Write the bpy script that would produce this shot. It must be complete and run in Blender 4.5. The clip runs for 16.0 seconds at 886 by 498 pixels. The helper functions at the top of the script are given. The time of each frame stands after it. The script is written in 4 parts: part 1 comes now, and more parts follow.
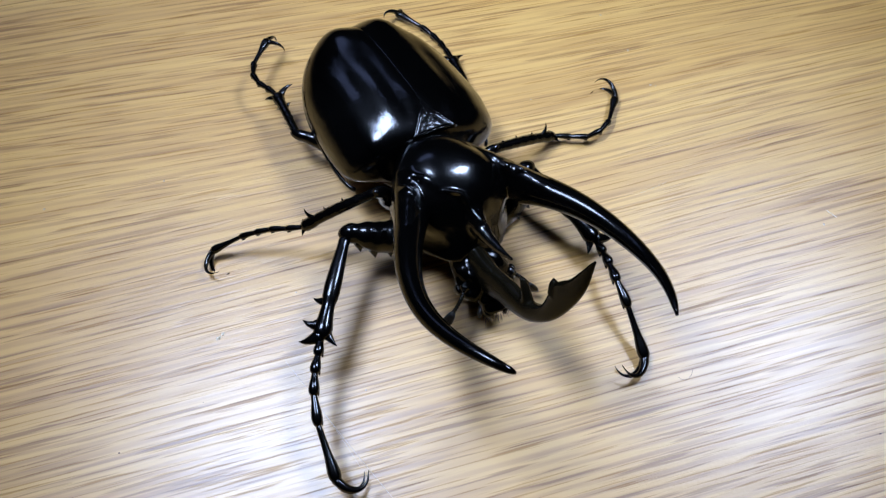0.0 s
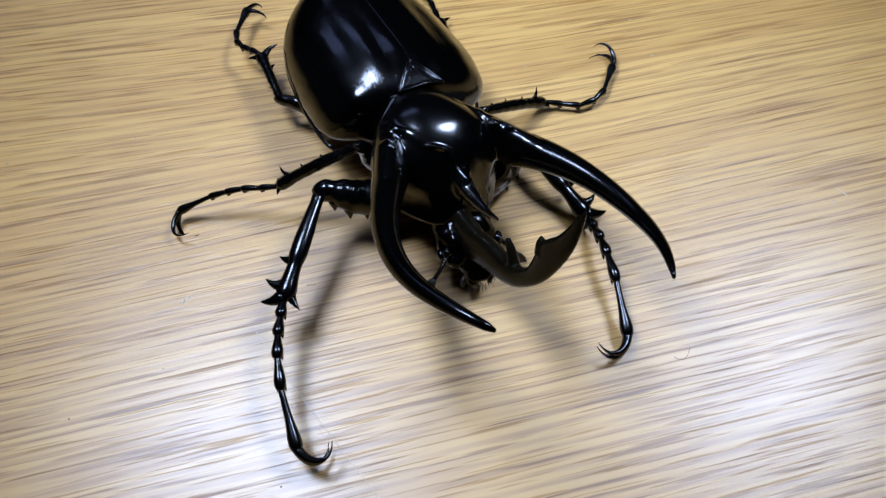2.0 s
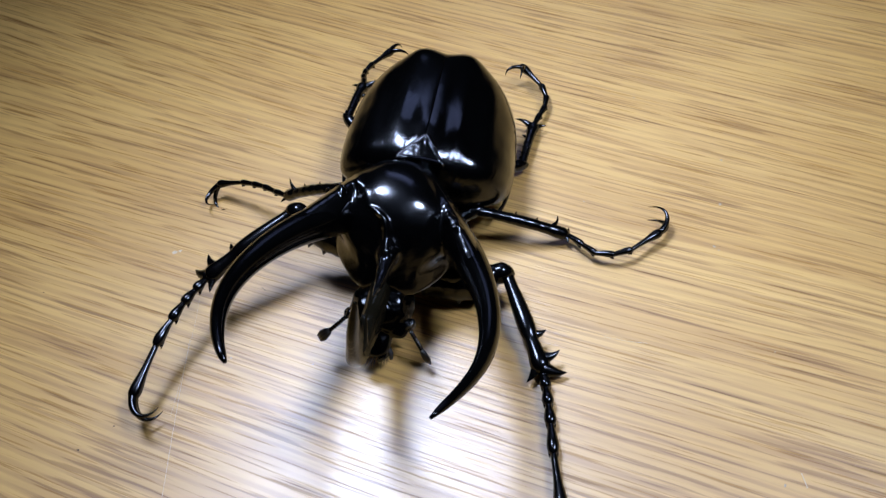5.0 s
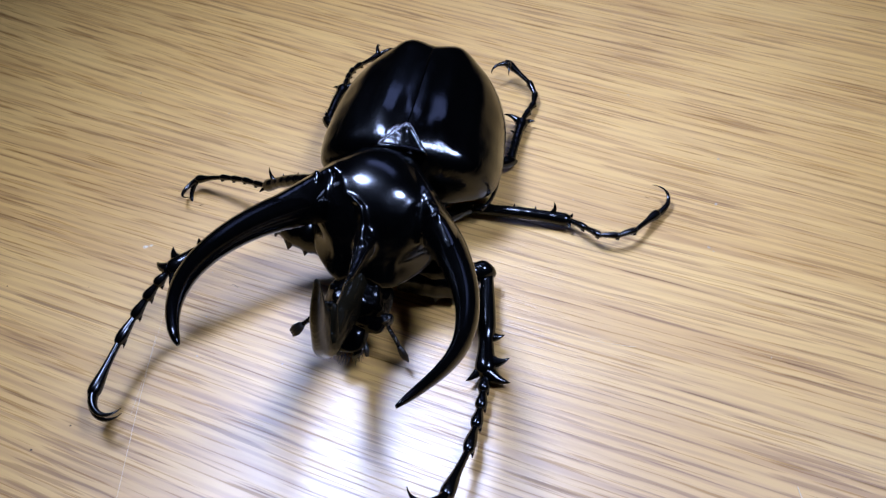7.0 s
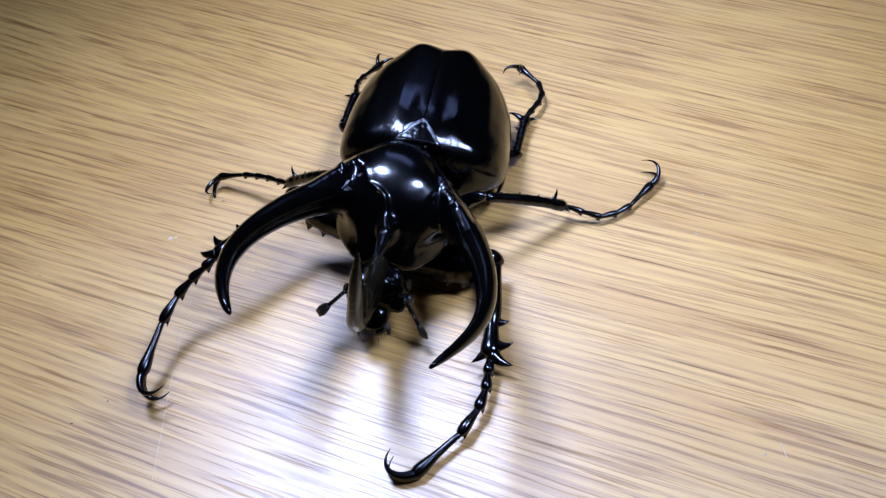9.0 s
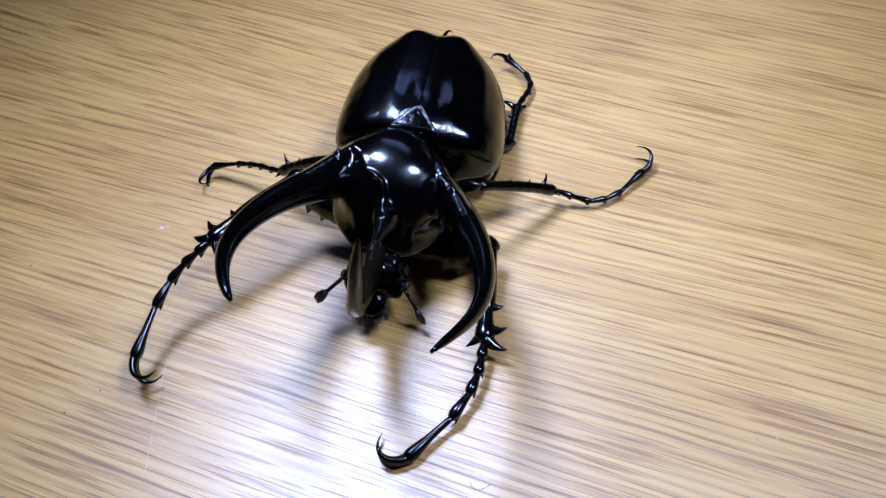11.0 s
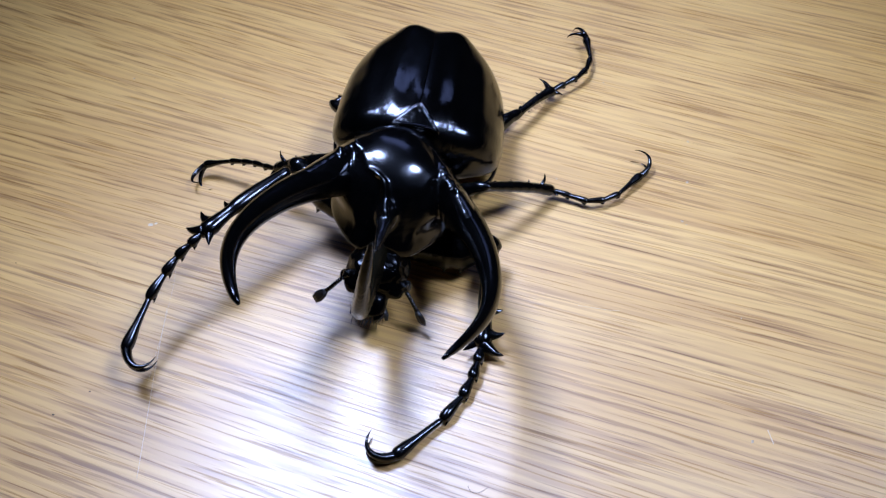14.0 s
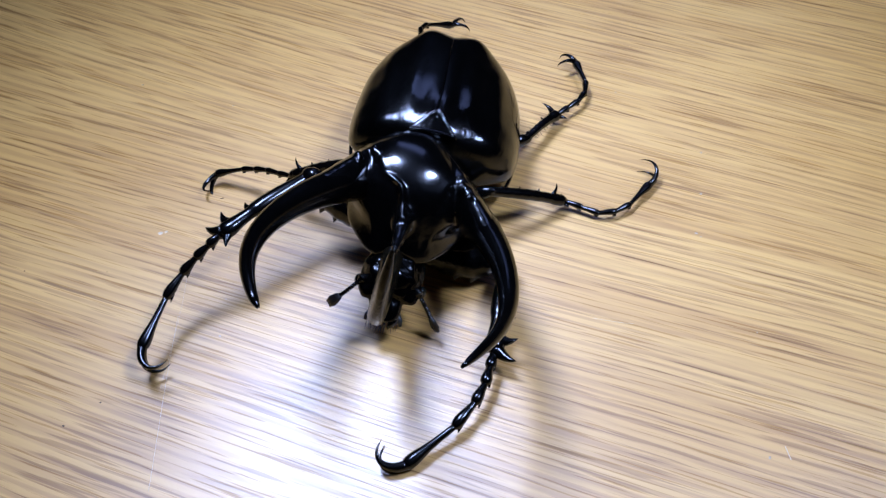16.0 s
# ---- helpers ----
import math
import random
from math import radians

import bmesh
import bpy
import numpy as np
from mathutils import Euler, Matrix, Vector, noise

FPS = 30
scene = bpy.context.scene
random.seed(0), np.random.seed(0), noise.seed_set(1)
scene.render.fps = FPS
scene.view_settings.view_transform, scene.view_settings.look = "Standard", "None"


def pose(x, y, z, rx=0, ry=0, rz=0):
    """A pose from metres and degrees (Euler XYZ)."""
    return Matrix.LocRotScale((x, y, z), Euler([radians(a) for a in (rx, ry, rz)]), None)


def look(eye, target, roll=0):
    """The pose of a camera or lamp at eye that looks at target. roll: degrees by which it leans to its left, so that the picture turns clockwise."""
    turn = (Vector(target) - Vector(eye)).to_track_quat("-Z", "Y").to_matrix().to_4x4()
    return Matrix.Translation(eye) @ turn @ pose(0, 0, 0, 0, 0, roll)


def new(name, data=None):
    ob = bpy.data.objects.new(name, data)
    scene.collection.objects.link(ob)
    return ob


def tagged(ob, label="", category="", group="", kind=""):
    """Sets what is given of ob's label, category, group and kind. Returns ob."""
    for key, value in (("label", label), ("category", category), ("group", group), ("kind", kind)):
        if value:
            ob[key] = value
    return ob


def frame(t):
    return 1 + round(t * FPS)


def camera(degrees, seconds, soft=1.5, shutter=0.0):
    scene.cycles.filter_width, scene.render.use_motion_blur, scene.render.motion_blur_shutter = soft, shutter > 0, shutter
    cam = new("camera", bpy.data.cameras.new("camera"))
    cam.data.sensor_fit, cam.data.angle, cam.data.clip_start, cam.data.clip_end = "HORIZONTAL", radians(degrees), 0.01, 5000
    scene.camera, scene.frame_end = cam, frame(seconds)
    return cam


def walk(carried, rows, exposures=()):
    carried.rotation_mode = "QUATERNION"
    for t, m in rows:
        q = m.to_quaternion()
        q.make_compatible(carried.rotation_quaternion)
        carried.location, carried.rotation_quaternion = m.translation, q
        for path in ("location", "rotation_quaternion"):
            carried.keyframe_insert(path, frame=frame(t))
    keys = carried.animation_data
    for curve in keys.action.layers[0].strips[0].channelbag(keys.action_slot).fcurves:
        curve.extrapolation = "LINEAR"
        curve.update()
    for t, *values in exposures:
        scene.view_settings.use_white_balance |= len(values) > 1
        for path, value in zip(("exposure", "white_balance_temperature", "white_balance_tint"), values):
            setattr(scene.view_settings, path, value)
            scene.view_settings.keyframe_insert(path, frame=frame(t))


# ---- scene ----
cam = camera(54.1, 16.0, soft=1.3, shutter=0.4)
PATH = [
    (0.0, -0.00000, -0.00000, 0.16000, 28.37, 2.76, -2.16),
    (0.5, -0.00012, 0.00002, 0.16153, 28.48, 2.63, -2.06),
    (1.0, -0.00255, -0.00152, 0.16088, 29.00, 2.39, -1.87),
    (1.5, -0.00019, -0.00466, 0.14900, 30.00, 1.70, -1.48),
    (2.0, 0.00256, -0.00378, 0.14502, 29.75, 1.89, -0.60),
    (2.5, 0.00986, -0.00206, 0.14142, 31.75, 1.73, 4.13),
    (3.0, 0.02294, -0.00017, 0.13790, 33.36, 2.91, 14.26),
    (3.5, 0.04329, 0.00136, 0.13243, 36.03, 3.53, 24.87),
    (4.0, 0.05888, 0.00514, 0.13031, 37.07, 4.84, 31.12),
    (4.5, 0.07794, 0.01288, 0.13259, 38.49, 6.71, 34.23),
    (4.7, 0.07848, 0.01568, 0.13554, 39.04, 6.94, 35.41),
    (7.0, 0.08085, 0.02165, 0.12544, 41.09, 6.78, 37.02),
    (7.5, 0.07868, 0.01886, 0.12244, 41.07, 6.59, 36.87),
    (8.0, 0.07844, 0.01761, 0.12442, 41.20, 6.69, 36.81),
    (8.5, 0.08185, 0.01169, 0.13067, 41.82, 6.26, 36.17),
    (9.0, 0.08428, 0.00855, 0.13211, 41.94, 6.01, 35.88),
    (9.5, 0.08493, 0.00872, 0.13113, 41.69, 5.98, 35.75),
    (12.0, 0.08342, 0.00719, 0.13208, 40.97, 4.91, 34.71),
    (12.5, 0.08216, 0.00793, 0.13358, 40.26, 4.18, 34.21),
    (13.0, 0.08156, 0.00757, 0.13352, 40.38, 4.16, 34.09),
    (13.5, 0.08078, 0.00728, 0.13252, 40.66, 4.18, 34.31),
    (14.0, 0.07985, 0.00744, 0.13259, 40.56, 4.25, 34.42),
    (14.5, 0.07958, 0.00792, 0.13370, 40.57, 4.25, 34.38),
    (15.0, 0.07868, 0.00773, 0.13405, 40.92, 4.10, 34.52),
    (15.5, 0.07665, 0.00794, 0.13405, 40.54, 3.94, 34.52),
    (16.0, 0.07608, 0.00750, 0.13320, 40.65, 3.91, 34.54),
]
walk(cam, [(t, pose(x, y, z, rx, ry, rz)) for t, x, y, z, rx, ry, rz in PATH],
     [(0.0, 0.02, 5950, 24), (1.0, 0.0, 5970, 24), (2.0, -0.03, 6000, 24), (3.0, 0.10, 6050, 24), (4.5, 0.08, 6050, 26), (7.0, 0.16, 5500, 34), (9.0, 0.31, 5400, 34), (12.0, 0.22, 5400, 34), (16.0, 0.26, 5400, 34)])

# ---- light ----
world = bpy.data.worlds.new("room_light")
scene.world = world
world.use_nodes = True
world.node_tree.nodes["Background"].inputs["Color"].default_value = (0.75, 0.85, 1.0, 1)
world.node_tree.nodes["Background"].inputs["Strength"].default_value = 0.05


def disc_lamp(place, aim, radius, watts, colour, spread):
    data = bpy.data.lights.new("lamp_light", "AREA")
    data.shape, data.size, data.energy, data.color = "DISK", 2 * radius, watts, colour
    data.spread = radians(spread)
    lamp = new("lamp_light", data)
    lamp.matrix_world = look(place, aim)
    return lamp


disc_lamp((-0.115, 0.133, 0.33), (0.05, 0.143, 0), 0.056, 0.368, (0.60, 0.79, 1.0), 76)
disc_lamp((0.175, 0.172, 0.325), (-0.05, 0.075, 0), 0.046, 0.175, (0.60, 0.79, 1.0), 60)


# ---- materials ----
def material(name):
    m = bpy.data.materials.new(name)
    m.use_nodes = True
    return m, m.node_tree.nodes, m.node_tree.links, m.node_tree.nodes["Principled BSDF"]


def plain(name, colour, rough=0.6, metal=0.0, scale=20.0, vary=0.15, bump=0.1):
    m, nodes, links, bsdf = material(name)
    tex = nodes.new("ShaderNodeTexNoise")
    tex.inputs["Scale"].default_value = scale
    tex.inputs["Detail"].default_value = 6
    ramp = nodes.new("ShaderNodeValToRGB")
    ramp.color_ramp.elements[0].color = (*[c * (1 - vary) for c in colour], 1)
    ramp.color_ramp.elements[1].color = (*[min(1, c * (1 + vary)) for c in colour], 1)
    ramp.color_ramp.elements[0].position, ramp.color_ramp.elements[1].position = 0.3, 0.7
    coord = nodes.new("ShaderNodeTexCoord")
    links.new(coord.outputs["Object"], tex.inputs["Vector"])
    links.new(tex.outputs["Fac"], ramp.inputs["Fac"])
    links.new(ramp.outputs["Color"], bsdf.inputs["Base Color"])
    b = nodes.new("ShaderNodeBump")
    b.inputs["Strength"].default_value = bump
    b.inputs["Distance"].default_value = 0.001
    links.new(tex.outputs["Fac"], b.inputs["Height"])
    links.new(b.outputs["Normal"], bsdf.inputs["Normal"])
    bsdf.inputs["Roughness"].default_value, bsdf.inputs["Metallic"].default_value = rough, metal
    return m


def chitin(name, colour, rough, fine=3500.0, strength=0.06, worn=0.0, gloss_level=0.55, haze=0.0, veil=0.0):
    """Polished black shell: a little pitted, uneven gloss, faint scuffs."""
    m, nodes, links, bsdf = material(name)
    coord = nodes.new("ShaderNodeTexCoord")
    pits = nodes.new("ShaderNodeTexNoise")
    pits.inputs["Scale"].default_value, pits.inputs["Detail"].default_value = fine, 3
    wide = nodes.new("ShaderNodeTexNoise")
    wide.inputs["Scale"].default_value, wide.inputs["Detail"].default_value = 180, 5
    for tex in (pits, wide):
        links.new(coord.outputs["Object"], tex.inputs["Vector"])
    gloss = nodes.new("ShaderNodeMapRange")
    gloss.inputs["From Min"].default_value, gloss.inputs["From Max"].default_value = 0.3, 0.7
    gloss.inputs["To Min"].default_value, gloss.inputs["To Max"].default_value = rough * 0.8, rough * 1.3
    links.new(wide.outputs["Fac"], gloss.inputs["Value"])
    links.new(gloss.outputs["Result"], bsdf.inputs["Roughness"])
    tint = nodes.new("ShaderNodeValToRGB")
    tint.color_ramp.elements[0].color = (*colour, 1)
    tint.color_ramp.elements[1].color = (*[c * (1.8 + worn) for c in colour], 1)
    links.new(wide.outputs["Fac"], tint.inputs["Fac"])
    links.new(tint.outputs["Color"], bsdf.inputs["Base Color"])
    b = nodes.new("ShaderNodeBump")
    b.inputs["Strength"].default_value, b.inputs["Distance"].default_value = strength, 0.0002
    links.new(pits.outputs["Fac"], b.inputs["Height"])
    links.new(b.outputs["Normal"], bsdf.inputs["Normal"])
    bsdf.inputs["Specular IOR Level"].default_value = gloss_level
    if veil:
        bsdf.inputs["Coat Weight"].default_value, bsdf.inputs["Coat Roughness"].default_value = veil, 0.19
    if haze:
        # hair-fine scratches spread a faint bluish sheen
        scratch = nodes.new("ShaderNodeTexNoise")
        scratch.inputs["Scale"].default_value, scratch.inputs["Detail"].default_value = 110, 6
        stretch = nodes.new("ShaderNodeMapping")
        stretch.inputs["Scale"].default_value = (0.45, 1.0, 1.0)
        links.new(coord.outputs["Object"], stretch.inputs["Vector"])
        links.new(stretch.outputs["Vector"], scratch.inputs["Vector"])
        amount = nodes.new("ShaderNodeMapRange")
        amount.inputs["From Min"].default_value, amount.inputs["From Max"].default_value = 0.38, 0.68
        amount.inputs["To Min"].default_value, amount.inputs["To Max"].default_value = 0.0, haze * 2
        links.new(scratch.outputs["Fac"], amount.inputs["Value"])
        links.new(amount.outputs["Result"], bsdf.inputs["Coat Weight"])
        bsdf.inputs["Coat Roughness"].default_value = 0.3
        bsdf.inputs["Coat Tint"].default_value = (0.8, 0.88, 1.0, 1)
        wrinkle = nodes.new("ShaderNodeTexNoise")
        wrinkle.inputs["Scale"].default_value, wrinkle.inputs["Detail"].default_value = 1100, 4
        links.new(stretch.outputs["Vector"], wrinkle.inputs["Vector"])
        b3 = nodes.new("ShaderNodeBump")
        b3.inputs["Distance"].default_value = 0.0003
        along = nodes.new("ShaderNodeSeparateXYZ")
        links.new(coord.outputs["Object"], along.inputs["Vector"])
        worn_front = nodes.new("ShaderNodeMapRange")
        worn_front.inputs["From Min"].default_value, worn_front.inputs["From Max"].default_value = -0.038, -0.026
        worn_front.inputs["To Min"].default_value, worn_front.inputs["To Max"].default_value = 0.03, 0.24
        links.new(along.outputs["X"], worn_front.inputs["Value"])
        links.new(worn_front.outputs["Result"], b3.inputs["Strength"])
        links.new(wrinkle.outputs["Fac"], b3.inputs["Height"])
        links.new(b.outputs["Normal"], b3.inputs["Normal"])
        dents = nodes.new("ShaderNodeTexNoise")
        dents.inputs["Scale"].default_value, dents.inputs["Detail"].default_value = 120, 2
        links.new(stretch.outputs["Vector"], dents.inputs["Vector"])
        b4 = nodes.new("ShaderNodeBump")
        b4.inputs["Strength"].default_value, b4.inputs["Distance"].default_value = 0.45, 0.001
        links.new(dents.outputs["Fac"], b4.inputs["Height"])
        links.new(b3.outputs["Normal"], b4.inputs["Normal"])
        links.new(b4.outputs["Normal"], bsdf.inputs["Normal"])
    return m


def oak(name):
    m, nodes, links, bsdf = material(name)
    coord = nodes.new("ShaderNodeTexCoord")
    turn = nodes.new("ShaderNodeMapping")
    turn.inputs["Rotation"].default_value = (0, 0, radians(-GRAIN))
    links.new(coord.outputs["Object"], turn.inputs["Vector"])
    # slow waviness of the grain
    wave = nodes.new("ShaderNodeTexNoise")
    wave.inputs["Scale"].default_value, wave.inputs["Detail"].default_value = 7, 2
    links.new(turn.outputs["Vector"], wave.inputs["Vector"])
    shift = nodes.new("ShaderNodeVectorMath")
    shift.operation = "MULTIPLY_ADD"
    shift.inputs[1].default_value = (0, 0.0028, 0)
    links.new(wave.outputs["Color"], shift.inputs[0])
    # the grain lies flatter towards the far side
    split = nodes.new("ShaderNodeSeparateXYZ")
    links.new(turn.outputs["Vector"], split.inputs["Vector"])
    far = nodes.new("ShaderNodeMapRange")
    far.interpolation_type = "SMOOTHSTEP"
    far.inputs["From Min"].default_value, far.inputs["From Max"].default_value = -0.03, 0.03
    far.inputs["To Min"].default_value, far.inputs["To Max"].default_value = 0.0, 0.10
    links.new(split.outputs["Y"], far.inputs["Value"])
    bend = nodes.new("ShaderNodeMath")
    bend.operation = "MULTIPLY_ADD"
    links.new(far.outputs["Result"], bend.inputs[0])
    links.new(split.outputs["X"], bend.inputs[1])
    links.new(split.outputs["Y"], bend.inputs[2])
    merge = nodes.new("ShaderNodeCombineXYZ")
    links.new(split.outputs["X"], merge.inputs["X"])
    links.new(bend.outputs["Value"], merge.inputs["Y"])
    links.new(split.outputs["Z"], merge.inputs["Z"])
    # small wobbles of the single lines
    wobble = nodes.new("ShaderNodeTexNoise")
    wobble.inputs["Scale"].default_value, wobble.inputs["Detail"].default_value = 55, 2
    links.new(turn.outputs["Vector"], wobble.inputs["Vector"])
    jog = nodes.new("ShaderNodeVectorMath")
    jog.operation = "MULTIPLY_ADD"
    jog.inputs[1].default_value = (0, 0.0003, 0)
    links.new(wobble.outputs["Color"], jog.inputs[0])
    links.new(merge.outputs["Vector"], jog.inputs[2])
    links.new(jog.outputs["Vector"], shift.inputs[2])

    def streaks(along, across, detail, rough):
        mp = nodes.new("ShaderNodeMapping")
        mp.inputs["Scale"].default_value = (along, across, 1)
        links.new(shift.outputs["Vector"], mp.inputs["Vector"])
        tex = nodes.new("ShaderNodeTexNoise")
        tex.inputs["Scale"].default_value, tex.inputs["Detail"].default_value = 1, detail
        tex.inputs["Roughness"].default_value = rough
        links.new(mp.outputs["Vector"], tex.inputs["Vector"])
        return tex.outputs["Fac"]

    def ramp(value, stops):
        r = nodes.new("ShaderNodeValToRGB")
        while len(r.color_ramp.elements) < len(stops):
            r.color_ramp.elements.new(0.5)
        for e, (at, c) in zip(r.color_ramp.elements, stops):
            e.position, e.color = at, (*c, 1)
        links.new(value, r.inputs["Fac"])
        return r.outputs["Color"]

    def mix(kind, fac, a, b):
        x = nodes.new("ShaderNodeMix")
        x.data_type, x.blend_type = "RGBA", kind
        if isinstance(fac, float):
            x.inputs[0].default_value = fac
        else:
            links.new(fac, x.inputs[0])
        links.new(a, x.inputs[6])
        links.new(b, x.inputs[7])
        return x.outputs[2]

    broad = ramp(streaks(4, 60, 2, 0.5), [(0.3, (0.54, 0.290, 0.058)), (0.7, (0.64, 0.374, 0.093))])
    bands = ramp(streaks(7, 230, 2, 0.5), [(0.40, (0.62, 0.48, 0.30)), (0.56, (1, 1, 1))])
    fine = ramp(streaks(24, 600, 2, 0.5), [(0.40, (0.42, 0.30, 0.17)), (0.50, (1, 1, 1))])
    thin = ramp(streaks(36, 1150, 2, 0.5), [(0.37, (0.34, 0.23, 0.13)), (0.43, (1, 1, 1))])
    pores = ramp(streaks(42, 2100, 2, 0.5), [(0.36, (0.40, 0.28, 0.18)), (0.42, (1, 1, 1))])
    short = ramp(streaks(110, 2800, 1, 0.5), [(0.32, (0.52, 0.40, 0.28)), (0.40, (1, 1, 1))])
    drift = nodes.new("ShaderNodeVectorMath")
    drift.operation = "MULTIPLY_ADD"
    drift.inputs[1].default_value = (0, 0.0045, 0)
    spread = nodes.new("ShaderNodeCombineXYZ")
    links.new(streaks(5, 120, 2, 0.5), spread.inputs["Y"])
    links.new(spread.outputs["Vector"], drift.inputs[0])
    links.new(shift.outputs["Vector"], drift.inputs[2])
    rings_tex = nodes.new("ShaderNodeTexWave")
    rings_tex.wave_type, rings_tex.bands_direction, rings_tex.wave_profile = "BANDS", "Y", "SIN"
    rings_tex.inputs["Scale"].default_value, rings_tex.inputs["Distortion"].default_value = 165, 0.0
    links.new(drift.outputs["Vector"], rings_tex.inputs["Vector"])
    lines = ramp(rings_tex.outputs["Fac"], [(0.12, (0.52, 0.40, 0.25)), (0.62, (1, 1, 1))])
    strength = nodes.new("ShaderNodeMapRange")
    strength.inputs["From Min"].default_value, strength.inputs["From Max"].default_value = 0.35, 0.65
    strength.inputs["To Min"].default_value, strength.inputs["To Max"].default_value = 0.10, 0.58
    links.new(streaks(34, 260, 2, 0.5), strength.inputs["Value"])
    colour = mix("MULTIPLY", 0.16, broad, bands)
    colour = mix("MULTIPLY", strength.outputs["Result"], colour, lines)
    colour = mix("MULTIPLY", 0.20, colour, fine)
    colour = mix("MULTIPLY", 0.52, colour, thin)
    colour = mix("MULTIPLY", 0.42, colour, pores)
    colour = mix("MULTIPLY", 0.08, colour, short)
    # cloudy wear of the finish
    cloud = nodes.new("ShaderNodeTexNoise")
    cloud.inputs["Scale"].default_value, cloud.inputs["Detail"].default_value = 38, 4
    links.new(coord.outputs["Object"], cloud.inputs["Vector"])
    colour = mix("MULTIPLY", 0.3, colour, ramp(cloud.outputs["Fac"], [(0.35, (0.80, 0.76, 0.70)), (0.65, (1, 1, 1))]))
    links.new(colour, bsdf.inputs["Base Color"])
    # grooves of the pores, and the lacquer's uneven gloss
    height = mix("MULTIPLY", 0.35, mix("MULTIPLY", 0.6, pores, thin), mix("MULTIPLY", 1.0, fine, short))
    b = nodes.new("ShaderNodeBump")
    b.inputs["Strength"].default_value, b.inputs["Distance"].default_value = 0.22, 0.0002
    links.new(height, b.inputs["Height"])
    grit = nodes.new("ShaderNodeTexNoise")
    grit.inputs["Scale"].default_value, grit.inputs["Detail"].default_value = 1500, 3
    links.new(coord.outputs["Object"], grit.inputs["Vector"])
    b2 = nodes.new("ShaderNodeBump")
    b2.inputs["Strength"].default_value, b2.inputs["Distance"].default_value = 0.2, 0.0001
    links.new(grit.outputs["Fac"], b2.inputs["Height"])
    links.new(b.outputs["Normal"], b2.inputs["Normal"])
    links.new(b2.outputs["Normal"], bsdf.inputs["Normal"])
    gl = nodes.new("ShaderNodeMapRange")
    gl.inputs["To Min"].default_value, gl.inputs["To Max"].default_value = 0.27, 0.37
    links.new(streaks(20, 200, 3, 0.5), gl.inputs["Value"])
    links.new(gl.outputs["Result"], bsdf.inputs["Roughness"])
    bsdf.inputs["Coat IOR"].default_value = 1.62
    bsdf.inputs["Coat Roughness"].default_value = 0.48
    # the lacquer has sunk into the pores, which stay dull
    sunk = nodes.new("ShaderNodeMapRange")
    sunk.inputs["From Min"].default_value, sunk.inputs["From Max"].default_value = 0.2, 1.0
    sunk.inputs["To Min"].default_value, sunk.inputs["To Max"].default_value = 0.45, 1.0
    links.new(mix("MULTIPLY", 0.35, pores, thin), sunk.inputs["Value"])
    links.new(sunk.outputs["Result"], bsdf.inputs["Coat Weight"])
    level = nodes.new("ShaderNodeMath")
    level.operation = "MULTIPLY"
    level.inputs[1].default_value = 0.60
    links.new(sunk.outputs["Result"], level.inputs[0])
    links.new(level.outputs["Value"], bsdf.inputs["Specular IOR Level"])
    return m


GRAIN = 12.6
OAK = oak("lacquered oak")
SHELL = chitin("polished black shell", (0.0003, 0.0003, 0.0003), 0.165, 3200.0, 0.05, gloss_level=0.5, veil=0.24)
WING = chitin("black wing case", (0.0003, 0.0003, 0.0003), 0.085, 3200.0, 0.10, gloss_level=0.42, haze=0.15)
LIMB = chitin("black leg shell", (0.0005, 0.0005, 0.0005), 0.17, 2500.0, 0.06, 0.0, 0.38)
PLATE = chitin("scratched black plate", (0.0003, 0.0003, 0.0003), 0.15, 1200.0, 0.25, gloss_level=0.45)
HEAD = chitin("rough black head shell", (0.0003, 0.0003, 0.0003), 0.15, 900.0, 0.3, 0.0, 0.22)
BROWN = chitin("dark brown shell", (0.004, 0.0025, 0.0015), 0.4, 2500.0, 0.15)
HORN = chitin("black horn", (0.0004, 0.0004, 0.0004), 0.15, 2200.0, 0.08, 0.0, 0.28)
MATT = chitin("dull brown-black horn", (0.0030, 0.0024, 0.0012), 0.2, 1800.0, 0.12, 0.0, 0.08)
BRISTLE = plain("brown bristle", (0.025, 0.013, 0.007), 0.6)
WALL = plain("grey wall paint", (0.06, 0.06, 0.062), 0.8, 0, 60)
FLOOR = plain("brown floor", (0.06, 0.045, 0.035), 0.5, 0, 8)
DUST = plain("pale dust", (0.42, 0.33, 0.22), 0.8, 0, 900)
FIBRE = plain("dark fibre", (0.08, 0.05, 0.03), 0.7, 0, 900)
SCUFF = plain("pale scuff", (0.58, 0.46, 0.30), 0.55, 0, 700)


# ---- mesh helpers ----
MM = 0.001


def mesh_of(name, verts, faces, mat, smooth=True):
    me = bpy.data.meshes.new(name)
    me.from_pydata([tuple(v) for v in verts], [], faces)
    if smooth:
        me.polygons.foreach_set("use_smooth", [True] * len(me.polygons))
    me.materials.append(mat)
    me.update()
    return me


def part(name, me, parent, label=""):
    ob = new(name, me)
    ob.parent = parent
    if label:
        tagged(ob, label)
    return ob


